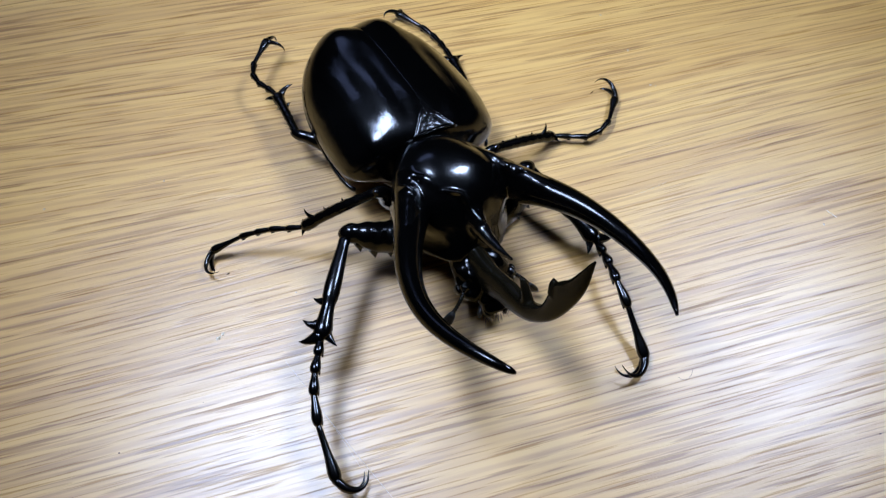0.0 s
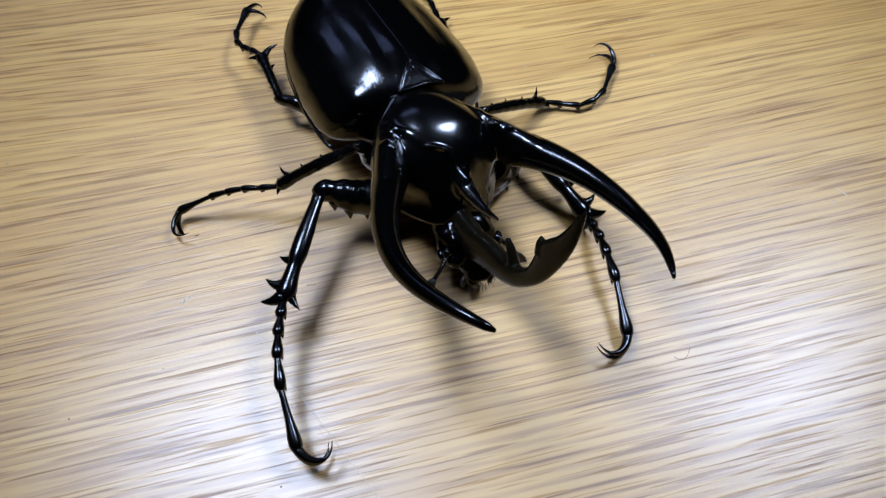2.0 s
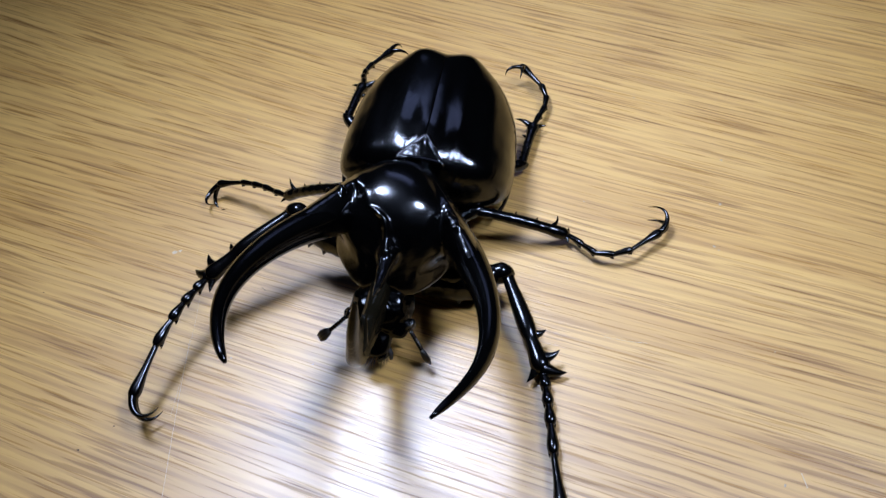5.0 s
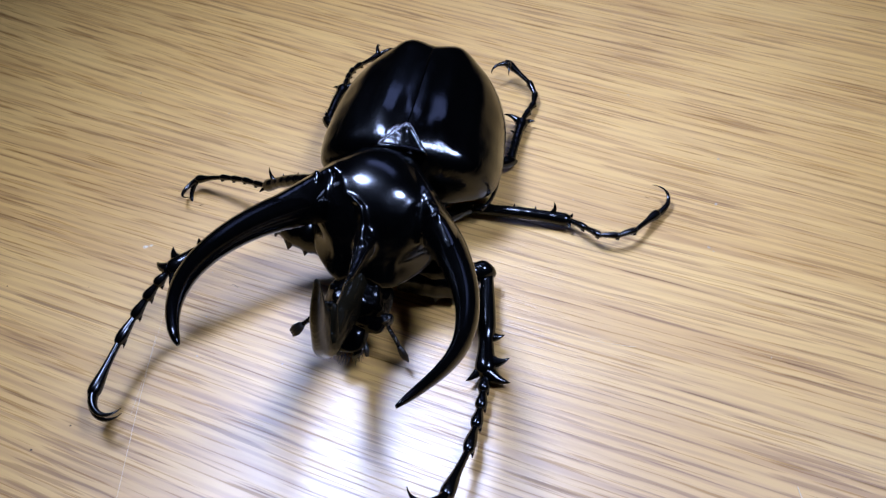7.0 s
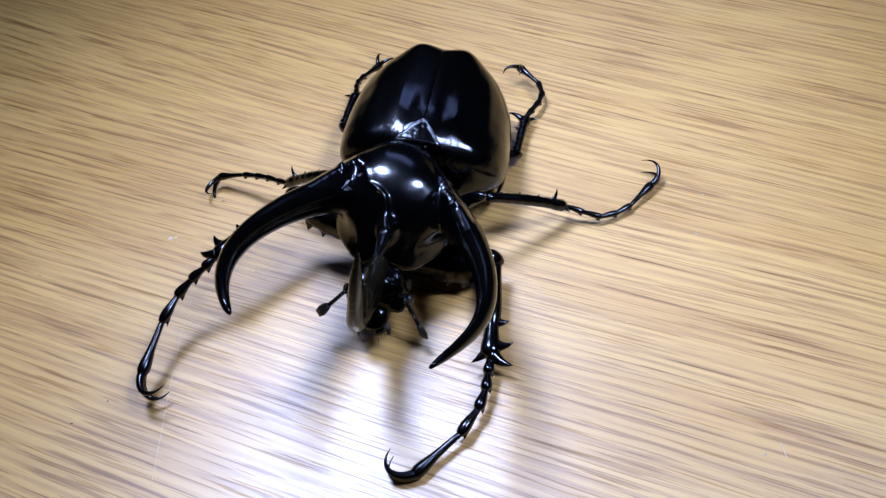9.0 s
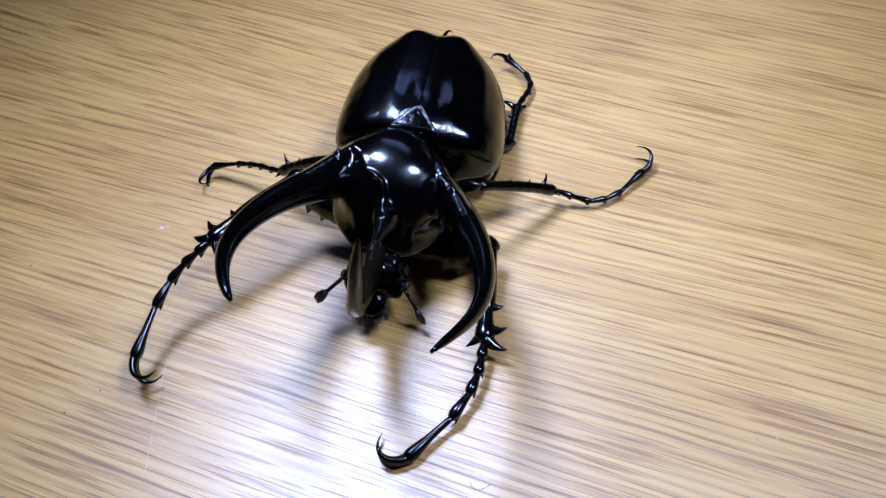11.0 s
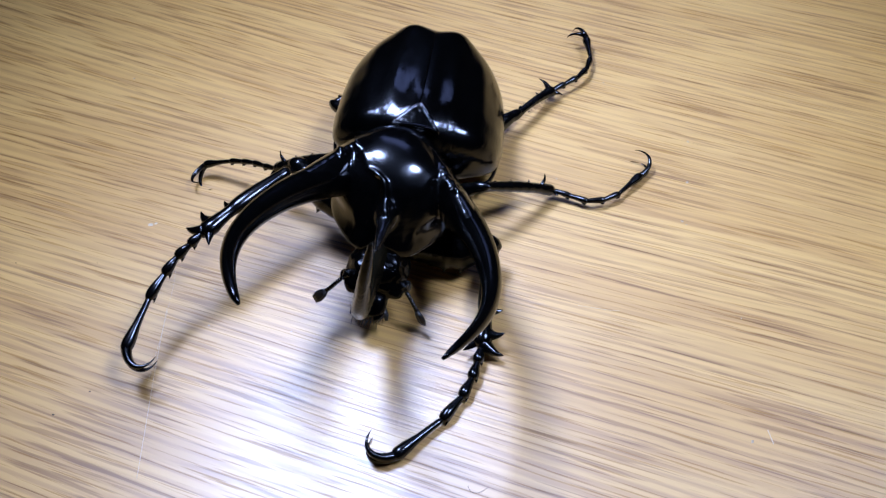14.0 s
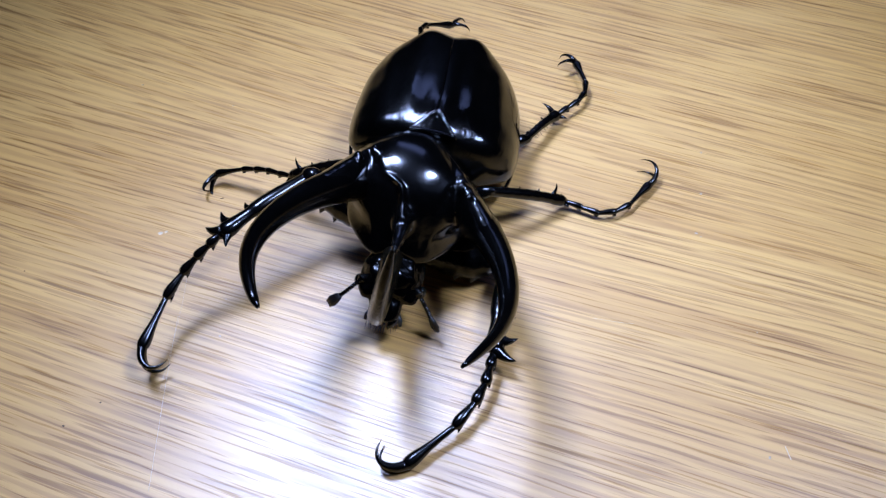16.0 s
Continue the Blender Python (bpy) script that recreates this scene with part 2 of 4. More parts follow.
def box_mesh(name, size, mat, bevel=0.002):
    bm = bmesh.new()
    bmesh.ops.create_cube(bm, size=1)
    bmesh.ops.scale(bm, vec=size, verts=bm.verts)
    if bevel:
        bmesh.ops.bevel(bm, geom=bm.edges[:], offset=bevel, segments=2, affect="EDGES")
    me = bpy.data.meshes.new(name)
    bm.to_mesh(me)
    bm.free()
    me.materials.append(mat)
    return me


def rings(loops, closed_ends=True):
    """Vertices and faces of a skin over closed loops of equal count."""
    n = len(loops[0])
    verts = [v for loop in loops for v in loop]
    faces = []
    for i in range(len(loops) - 1):
        a, b = i * n, (i + 1) * n
        for k in range(n):
            faces.append((a + k, a + (k + 1) % n, b + (k + 1) % n, b + k))
    if closed_ends:
        faces.append(tuple(range(n - 1, -1, -1)))
        faces.append(tuple(range((len(loops) - 1) * n, len(loops) * n)))
    return verts, faces


def joined(*skins):
    verts, faces = [], []
    for v, f in skins:
        base = len(verts)
        verts += [tuple(p) for p in v]
        faces += [tuple(base + k for k in face) for face in f]
    return verts, faces


def tube(points, radii, sides=14, flat=1.0, up=(0, 0, 1)):
    """A tapered round rod along points; flat squeezes it along up."""
    pts = [Vector(p) for p in points]
    loops = []
    for i, p in enumerate(pts):
        d = (pts[min(i + 1, len(pts) - 1)] - pts[max(i - 1, 0)]).normalized()
        u = Vector(up) - d * d.dot(Vector(up))
        u = u.normalized() if u.length > 1e-6 else d.orthogonal().normalized()
        s = d.cross(u)
        r = radii[i]
        loops.append([p + s * (math.cos(a) * r) + u * (math.sin(a) * r * flat)
                      for a in (2 * math.pi * k / sides for k in range(sides))])
    return rings(loops)


def ball(centre, radii, rows=14, sides=22):
    c = Vector(centre)
    loops = []
    for i in range(rows + 1):
        a = math.pi * (0.02 + 0.96 * i / rows)
        loops.append([c + Vector((-math.cos(a) * radii[0], math.sin(a) * math.cos(b) * radii[1], math.sin(a) * math.sin(b) * radii[2]))
                      for b in (2 * math.pi * k / sides for k in range(sides))])
    return rings(loops)


def curve_points(control, n):
    """n points of a Bezier curve of any degree."""
    deg = len(control) - 1
    out = []
    for k in range(n):
        u = k / (n - 1)
        p = Vector((0, 0, 0))
        for i, c in enumerate(control):
            p += Vector(c) * (math.comb(deg, i) * u ** i * (1 - u) ** (deg - i))
        out.append(p)
    return out


def table_of(x, xs, ys):
    return float(np.interp(x, xs, ys))


def eased(x, xs, ys):
    """Smooth table lookup (cubic through the points)."""
    i = min(max(int(np.searchsorted(xs, x)) - 1, 0), len(xs) - 2)
    h = xs[i + 1] - xs[i]
    u = min(max((x - xs[i]) / h, 0), 1)

    def slope(k):
        if k == 0:
            return (ys[1] - ys[0]) / (xs[1] - xs[0])
        if k == len(xs) - 1:
            return (ys[k] - ys[k - 1]) / (xs[k] - xs[k - 1])
        return (ys[k + 1] - ys[k - 1]) / (xs[k + 1] - xs[k - 1])
    m0, m1 = slope(i) * h, slope(i + 1) * h
    return ((2 * u ** 3 - 3 * u * u + 1) * ys[i] + (u ** 3 - 2 * u * u + u) * m0
            + (-2 * u ** 3 + 3 * u * u) * ys[i + 1] + (u ** 3 - u * u) * m1)


def scaled(skin, k=MM):
    return [Vector(v) * k for v in skin[0]], skin[1]


# ---- room and table ----
def slab(name, centre, size, mat, label, category):
    ob = new(name, box_mesh(name, size, mat, 0.0))
    ob.location = centre
    return tagged(ob, label, category, kind="structure")


FLOOR_Z = -0.72
slab("floor", (0, -0.25, FLOOR_Z - 0.05), (4.2, 3.5, 0.1), FLOOR, "brown floor under the table", "floor")
slab("ceiling", (0, -0.25, FLOOR_Z + 2.45), (4.2, 3.5, 0.1), WALL, "plain grey ceiling in the dim room", "ceiling")
for wall_name, c, s in (("wall_south", (0, -1.95, 0.48), (4.2, 0.1, 2.4)),
                        ("wall_east", (2.05, -0.25, 0.48), (0.1, 3.3, 2.4)), ("wall_west", (-2.05, -0.25, 0.48), (0.1, 3.3, 2.4))):
    slab(wall_name, c, s, WALL, "plain grey wall of the dim room", "wall")


def boxes(name, pieces, mat):
    """One mesh of boxes, each given by centre and size."""
    bm = bmesh.new()
    for c, size in pieces:
        made = bmesh.ops.create_cube(bm, size=1)
        bmesh.ops.scale(bm, vec=size, verts=made["verts"])
        bmesh.ops.translate(bm, vec=c, verts=made["verts"])
    me = bpy.data.meshes.new(name)
    bm.to_mesh(me)
    bm.free()
    me.materials.append(mat)
    return me


# wall with an added unseen window, glowing to put blue sheen on the shell
GLOW_X, GLOW_W, GLOW_Z, GLOW_H = -0.70, 1.1, 1.28, 0.7
left, right, low, high = GLOW_X - GLOW_W / 2, GLOW_X + GLOW_W / 2, GLOW_Z - GLOW_H / 2, GLOW_Z + GLOW_H / 2
WALL_Y = 1.45
tagged(new("wall_north", boxes("wall_north", [(((-2.1 + left) / 2, WALL_Y, 0.48), (left + 2.1, 0.1, 2.4)), (((2.1 + right) / 2, WALL_Y, 0.48), (2.1 - right, 0.1, 2.4)),
                                             ((GLOW_X, WALL_Y, (low + FLOOR_Z) / 2), (GLOW_W, 0.1, low - FLOOR_Z)), ((GLOW_X, WALL_Y, (high + 1.68) / 2), (GLOW_W, 0.1, 1.68 - high))], WALL)),
       "plain grey wall with an opening for an added glow", "wall", kind="structure")
window = tagged(new("added_window"), "added unseen window that gives the shell a blue sheen", "window", kind="structure")
window.location = (GLOW_X, WALL_Y, GLOW_Z)
part("added_window_frame", boxes("added_window_frame", [((0, 0, GLOW_H / 2 - 0.02), (GLOW_W, 0.07, 0.04)), ((0, 0, -GLOW_H / 2 + 0.02), (GLOW_W, 0.07, 0.04)), ((-GLOW_W / 2 + 0.02, 0, 0), (0.04, 0.07, GLOW_H - 0.08)),
                                            ((GLOW_W / 2 - 0.02, 0, 0), (0.04, 0.07, GLOW_H - 0.08))], WALL), window)
# added glowing panel behind the opening, source of the shell's dim blue sheen
ADDED_GLOW, glow_nodes, glow_links, glow_bsdf = material("added blue glow")
glow_bsdf.inputs["Base Color"].default_value = (0.02, 0.03, 0.05, 1)
glow_bsdf.inputs["Emission Color"].default_value = (0.45, 0.60, 1.0, 1)
glow_bsdf.inputs["Emission Strength"].default_value = 1.1
tagged(new("backdrop", boxes("backdrop", [((GLOW_X, WALL_Y + 0.2, GLOW_Z), (1.9, 0.02, 1.3))], ADDED_GLOW)), "added dim blue glowing panel behind the wall opening", "backdrop", kind="structure")


def make_table():
    root = tagged(new("table"), "light oak wooden table with a lacquered straight-grained top", "table")
    root.location = (0, 0.12, FLOOR_Z)
    top = part("tabletop", box_mesh("tabletop", (1.2, 0.75, 0.025), OAK, 0.002), root)
    top.location = (0, 0, -FLOOR_Z - 0.0125)
    leg = box_mesh("table_leg", (0.06, 0.06, 0.695), OAK, 0.003)
    for x in (-0.55, 0.55):
        for y in (-0.33, 0.33):
            part("leg", leg, root).location = (x, y, 0.3475)
    return root


make_table()


# ---- the beetle: x ahead, y to its left, z up, in millimetres ----
HEADING, ROLL = -65.0, -9.7
HOME = (0.00013, 0.07920, 0.0)
BASE = pose(*HOME, ROLL, 0, HEADING)
PIVOT = Vector((0, 0.08, 0.015))
DRIFT = [
    (0.0, 0.00, 0.00, 0.00, 0.00, 0.00, 0.00),
    (4.7, 0.00, 0.00, 0.00, 0.00, 0.00, 0.00),
    (7.0, -0.59, -0.73, 0.16, 0.03, 0.81, 0.08),
    (7.5, -0.36, -1.24, -0.21, 0.22, 0.75, 0.09),
    (8.0, -0.69, -0.74, -0.35, 0.33, 0.54, 0.51),
    (8.5, -0.84, -0.36, -0.26, 0.56, 0.55, 0.66),
    (9.0, -0.59, -0.49, 0.20, 1.01, 0.84, 0.55),
    (9.5, -0.43, -0.63, 0.76, 1.37, 1.07, 0.52),
    (12.0, -0.31, 0.32, 0.27, 1.23, 2.08, -0.07),
    (12.5, -0.72, 0.73, 0.27, 1.55, 2.02, 0.35),
    (13.0, -0.97, 1.02, 0.30, 1.77, 1.98, 0.57),
    (13.5, -0.90, 1.02, 0.49, 2.07, 1.87, 0.76),
    (14.0, -0.60, 0.57, 0.48, 2.30, 2.17, 0.63),
    (14.5, -0.43, 0.47, 0.49, 2.36, 2.61, 0.62),
    (15.0, -0.80, 0.74, 0.46, 2.16, 3.04, 0.71),
    (15.5, -1.29, 0.99, 0.09, 2.00, 3.23, 0.88),
    (16.0, -1.20, 1.00, -0.29, 1.80, 3.43, 0.73),
]


def root_pose(t):
    """Where the beetle's body is at t: it slowly backs off on its slipping feet."""
    row = [float(np.interp(t, [r[0] for r in DRIFT], [r[k] for r in DRIFT])) for k in range(7)]
    turn = Matrix.LocRotScale(None, Euler([radians(a) for a in row[1:4]]), None)
    shift = Vector(row[4:7]) * MM
    return Matrix.Translation(PIVOT + shift) @ turn @ Matrix.Translation(-PIVOT) @ BASE


beetle = tagged(new("beetle"), "large glossy black horned beetle standing on the wooden table", "beetle")
beetle.matrix_world = root_pose(0)

# wing cases
EX = [-62.8, -62.3, -61.2, -59.0, -55.0, -50.0, -44.0, -36.0, -32.0, -30.0, -27.0, -25.0, -23.4, -22.2, -21.4]
EW = [1.5, 4.2, 6.8, 9.8, 13.2, 15.7, 17.2, 17.8, 17.8, 17.7, 17.2, 16.4, 14.8, 12.2, 8.5]
EZ = [11.0, 13.0, 15.6, 18.2, 20.8, 22.2, 23.1, 23.9, 24.3, 24.4, 24.15, 23.8, 23.25, 22.4, 20.6]


def sway(x):
    """The hind body lies a little askew."""
    return 1.25 * min(1, max(0, (x + 61.3) / 30))


def wing_case(side):
    cols, rows_n = 64, 52
    loops = []
    for i in range(cols):
        u = i / (cols - 1)
        x = -62.8 + 41.4 * (0.5 - 0.5 * math.cos(math.pi * u))
        w, top = eased(x, EX, EW), eased(x, EX, EZ)
        mid = min(table_of(x, [-40, -28, -22], [10.0, 11.0, 13.0]), top - 1.0)
        lean = float(np.interp(x, [-62, -50, -36, -28, -23], [1.15, 1.1, 1.03, 1.15, 1.35]))
        loop = []
        for k in range(rows_n):
            a = radians(-38 + 127.2 * k / (rows_n - 1))
            c, s = math.cos(a), math.sin(a)
            y = w * abs(c) ** lean
            z = mid + (top - mid) * abs(s) ** 0.94 if s > 0 else mid + 5.5 * s
            z -= 0.03 * math.exp(-(y / 0.25) ** 2)
            xx = x + 1.5 * math.exp(-(y / 2.4) ** 2) * max(0, 1 - (x + 62.8) / 4)
            # shoulder bump and the shallow dents of the case
            z += 0.5 * math.exp(-((x + 24) / 3.2) ** 2 - ((y - 11.5) / 3.0) ** 2)
            z -= 0.25 * math.exp(-((x + 24) / 3.5) ** 2 - ((y - 6.5) / 2.2) ** 2)
            # the knob near each tip, the valley between them and along the seam
            z += 1.3 * math.exp(-((x + 56.5) / 5.0) ** 2 - ((y - 5.6) / 3.4) ** 2)
            z -= 0.8 * math.exp(-((x + 59.5) / 4.5) ** 2 - (y / 2.6) ** 2)
            z -= 0.12 * math.exp(-((x + 36.0) / 14) ** 2 - (y / 1.8) ** 2)
            z += 0.3 * math.exp(-((x + 38.0) / 10) ** 2 - ((y - 5.5) / 3.0) ** 2)
            # faint lengthwise swells
            z += 0.14 * math.sin(y * 1.15 + 0.6) * math.exp(-((x + 38) / 14) ** 2) * min(1, s * 1.5 if s > 0 else 0)
            z -= 0.30 * math.exp(-((x + 31) / 4.5) ** 2 - ((y - 3.6) / 1.8) ** 2)
            loop.append((xx, side * max(y, 0.03) + sway(x), z))
        # inner return
        loop.append((loop[-1][0], side * 0.03 + sway(x), loop[-1][2] - 0.03))
        loop.append((loop[-1][0], side * 0.03 + sway(x), loop[-1][2] - 1.2))
        loop.append((x, side * w * 0.6 + sway(x), mid - 3.0))
        loops.append(loop if side < 0 else loop[::-1])
    return mesh_of("wing_case", *scaled(rings(loops)), WING)


part("wing_case", wing_case(1), beetle, "glossy black wing case with a worn front")
part("wing_case", wing_case(-1), beetle, "glossy black wing case with a worn front")


def wing_rim(side):
    """The thin flange along the lower edge of a wing case."""
    pts, rad = [], []
    for i in range(40):
        x = -60.5 + 36.0 * i / 39
        w = eased(x, EX, EW)
        pts.append((x, side * (w * 0.965) + sway(x), 8.0))
        rad.append(0.4)
    return mesh_of("wing_rim", *scaled(tube(pts, rad, 8, 1.5)), LIMB)


for side in (1, -1):
    part("wing_rim", wing_rim(side), beetle, "thin black rim of the wing case")

# belly
part("abdomen", mesh_of("abdomen", *scaled(joined(ball((-40, 0, 9.5), (20.5, 14.5, 5.5)), ball((-27, 1, 9.5), (9, 10.5, 4.5)))), BROWN), beetle,
     "dark brown belly")


# triangular plate between the wing cases
def scutellum():
    rows_n, cols, verts, faces = 26, 37, [], []
    for i in range(rows_n):
        u = i / (rows_n - 1)
        x = -27.2 + 5.6 * u
        half = 0.3 + 4.5 * u ** 0.9
        for k in range(cols):
            q = -1 + 2 * k / (cols - 1)
            near = min((1 - abs(q)) * half, (1 - u) * 5.6 + 0.25)
            edge = 0.24 * math.exp(-((near - 0.3) / 0.28) ** 2)
            crumple = 0.05 * noise.noise(Vector((x * 1.2, q * half * 1.2, 3.0)))
            verts.append((x, q * half + sway(x), 24.12 - 0.13 * (x + 27.2) - 0.012 * (x + 27.2) ** 2 - 0.022 * (q * half) ** 2 + edge + crumple))
    for i in range(rows_n - 1):
        for k in range(cols - 1):
            a = i * cols + k
            faces.append((a, a + 1, a + cols + 1, a + cols))
    n = len(verts)
    rim = list(range(cols)) + [i * cols + cols - 1 for i in range(1, rows_n)] + [(rows_n - 1) * cols + k for k in range(cols - 2, -1, -1)] + [i * cols for i in range(rows_n - 2, 0, -1)]
    under = [tuple(n + k for k in f[::-1]) for f in faces]
    wall = [(rim[j], n + rim[j], n + rim[(j + 1) % len(rim)], rim[(j + 1) % len(rim)]) for j in range(len(rim))]
    return mesh_of("scutellum", *scaled((verts + [(v[0], v[1], v[2] - 0.9) for v in verts], faces + under + wall)), PLATE)


part("scutellum", scutellum(), beetle, "small black triangular plate with raised edges")

# horns on the shoulders of the thorax
LEFT_HORN = [(-7.3, 11.58, 18.32), (5.0, 18.35, 24.61), (11.44, 21.25, 25.34), (19.58, 21.19, 24.37), (25.63, 20.52, 31.88), (35.58, 14.55, 34.21)]
RIGHT_HORN = [(-7.34, -10.3, 19.93), (3.72, -18.45, 27.08), (14.93, -24.13, 26.52), (21.23, -20.96, 30.98), (30.37, -18.18, 36.27), (33.88, -14.76, 35.3)]
HORN_U = [0, 0.08, 0.2, 0.35, 0.5, 0.65, 0.8, 0.9, 0.96, 1.0]
HORN_R = [3.2, 3.0, 2.48, 2.0, 1.66, 1.34, 1.02, 0.78, 0.58, 0.26]


def horn_skin(control):
    rad = [eased(k / 59, HORN_U, HORN_R) for k in range(60)]
    return tube(curve_points(control, 60), rad, 32, 1.08)


def remeshed(ob, voxel, smooth):
    r = ob.modifiers.new("skin", "REMESH")
    r.mode, r.voxel_size, r.use_smooth_shade = "VOXEL", voxel, True
    s = ob.modifiers.new("soft", "SMOOTH")
    s.factor, s.iterations = 0.5, smooth
    return ob


# thorax shield: narrow at the neck behind, widening into the horn roots, steep in front
TX = [-22.6, -22.0, -20.5, -18.0, -15.0, -12.0, -9.0, -6.0, -3.5, -1.2, 0.6, 1.8, 2.6]
TW = [4.4, 5.8, 7.2, 8.5, 10.1, 11.3, 11.9, 11.2, 9.8, 8.0, 6.2, 4.2, 2.0]
TZ = [20.0, 21.6, 23.4, 25.0, 26.0, 26.2, 25.7, 24.2, 21.9, 19.0, 16.4, 14.4, 12.6]


def neck(x):
    """The hind end of the shield lies askew with the wing cases."""
    return table_of(x, [-22, -15, -9, 0], [-0.8, -1.15, -0.2, 0.0])


def thorax():
    loops = []
    for i in range(56):
        x = -22.6 + 24.6 * (0.5 - 0.5 * math.cos(math.pi * i / 55))
        w, top = eased(x, TX, TW), eased(x, TX, TZ)
        mid = min(table_of(x, [-15, -6, 0], [13.5, 13.0, 12.2]), top - 0.3)
        low = table_of(x, [-22, -15, -6, -2, 2], [8.0, 6.5, 9.0, 10.6, 12.0])
        flare = table_of(x, [-10, -4, 0], [0.82, 1.1, 1.35])
        loop = []
        for k in range(72):
            a = 2 * math.pi * k / 72
            c, n = math.cos(a), math.sin(a)
            y = w * math.copysign(abs(c) ** flare, c) + neck(x)
            z = mid + (top - mid) * abs(n) ** 0.9 if n > 0 else mid - (mid - low) * abs(n)
            loop.append((x, y, z))
        loops.append(loop)
    return rings(loops)


def horn_root(control, side):
    """The web that runs straight from the neck's shoulder into the horn."""
    pts = curve_points(control, 46)
    bm = bmesh.new()
    for x, y, z in ((-21.8, 3.5, 21.8), (-21.0, 4.4, 22.0), (-20.0, 4.0, 23.2), (-16.5, 8.6, 21.9), (-13.0, 11.3, 20.6), (-13.5, 7.5, 23.2),
                    (-21.0, 5.5, 17.0), (-16.0, 9.5, 15.5), (-11.0, 10.5, 14.5)):
        out = -0.3 if side > 0 and -18 < x < -10 else 0.0
        bm.verts.new((x, side * (y + out) + neck(x), z))
    for k, r in ((2, 3.2), (5, 2.7), (8, 2.3)):
        d = (pts[k + 1] - pts[k - 1]).normalized()
        u = (Vector((0, 0, 1)) - d * d.z).normalized()
        v = d.cross(u)
        for q in range(16):
            a = 2 * math.pi * q / 16
            bm.verts.new(pts[k] + u * (1.08 * r * math.sin(a)) + v * (r * math.cos(a)))
    made = bmesh.ops.convex_hull(bm, input=bm.verts[:])
    bmesh.ops.delete(bm, geom=list(set(made["geom_interior"] + made["geom_unused"])), context="VERTS")
    bm.normal_update()
    bm.verts.index_update()
    skin = [v.co.copy() for v in bm.verts], [tuple(v.index for v in f.verts) for f in bm.faces]
    bm.free()
    return skin


def carve(p):
    """Creases at the horn roots, hollows of the front face and the bent keel above the thorn."""
    side = 1 if p.y > 0 else -1
    y = abs(p.y)
    front = 1 / (1 + math.exp(-(p.x + 7.0) / 0.8))
    dip = 0.65 * front * math.exp(-((y - 4.6) / 2.2) ** 2 - ((p.z - 17.0) / 3.4) ** 2)
    ahead = 1 / (1 + math.exp(-(p.x + 6.5) / 0.9))
    waist = 1.5 * ahead * math.exp(-((p.z - 15.2) / 2.6) ** 2) * min(1, max(0, (y - 3.5) / 4))
    crumple = 0.07 * front * noise.noise(p * 0.5) + 0.02 * front * noise.noise(p * 1.5)
    fold = y + 0.55 * (p.x + 13) - (10.6 if side > 0 else 9.2)
    high = 1 / (1 + math.exp(-(p.z - 17.5) / 0.5))
    dip += (0.06 * math.exp(-(fold / 0.85) ** 2) - 0.2 * math.exp(-((fold + 1.3) / 0.7) ** 2)) * high * math.exp(-((p.x + 11.5) / 4.5) ** 2)
    n = Vector((0.55 if p.x > -9 else 0.0, 0, 0.8)).normalized()
    keel = table_of(p.x, [-8.5, -7.0, -5.5, -4.0, -1.0], [-6.4, -3.8, -1.6, -0.9, -0.1])
    rise = 0.85 * math.exp(-((p.y - keel) / 0.7) ** 2) * (1 if p.z > 15 else 0) * min(1, max(0, (p.x + 7.6) / 1.5)) * min(1, max(0, (1 - p.x) / 1.5))
    for x, y0 in ((-12.0, -8.0), (-10.0, -10.6), (-8.3, 9.4), (-6.4, 11.5)):
        a, b = (p.x - x) + (p.y - y0) * 0.4 * side, (p.y - y0) - 0.3 * (p.x - x)
        rise += 0.9 * high * max(0.0, 1 - abs(a) / 1.9 - abs(b) / 1.35)
    lip = 0.5 * math.exp(-((p.z - 11.6) / 0.9) ** 2) * front
    return p + n * (rise - dip + crumple) + Vector((lip, side * (0.4 * lip - waist), 0))


def baked(ob):
    """Fix the modifiers of a part into its mesh, so that it can be carved."""
    graph = bpy.context.evaluated_depsgraph_get()
    me = bpy.data.meshes.new_from_object(ob.evaluated_get(graph))
    ob.modifiers.clear()
    ob.data = me
    return me


thorn = tube(curve_points([(-4, 0, 19.0), (1, 0, 19.4), (5.2, 0.2, 19.4), (10.8, 0.3, 23.5)], 18),
             [2.3 - 1.9 * (k / 17) ** 0.9 for k in range(18)], 16, 1.2)
shield = part("thorax_shield", mesh_of("thorax_shield", *scaled(joined(thorax(), thorn, horn_root(LEFT_HORN, 1), horn_root(RIGHT_HORN, -1))), SHELL),
              beetle, "domed polished black thorax shield with a short middle horn")
remeshed(shield, 0.0003, 28)
for v in baked(shield).vertices:
    v.co = carve(v.co / MM) * MM
shield.data.polygons.foreach_set("use_smooth", [True] * len(shield.data.polygons))
shield.data.update()
part("horn", mesh_of("horn", *scaled(horn_skin(LEFT_HORN)), HORN), beetle, "long curved black horn with a blunt tip")
part("horn", mesh_of("horn", *scaled(horn_skin(RIGHT_HORN)), HORN), beetle, "long curved black horn with a blunt tip")

# head, eyes and mouth
def wrapped(*skins):
    """The tight hull round some skins."""
    bm = bmesh.new()
    for skin in skins:
        for v in skin[0]:
            bm.verts.new(v)
    made = bmesh.ops.convex_hull(bm, input=bm.verts[:])
    bmesh.ops.delete(bm, geom=list(set(made["geom_interior"] + made["geom_unused"])), context="VERTS")
    bm.verts.index_update()
    skin = [v.co.copy() for v in bm.verts], [tuple(v.index for v in f.verts) for f in bm.faces]
    bm.free()
    return skin


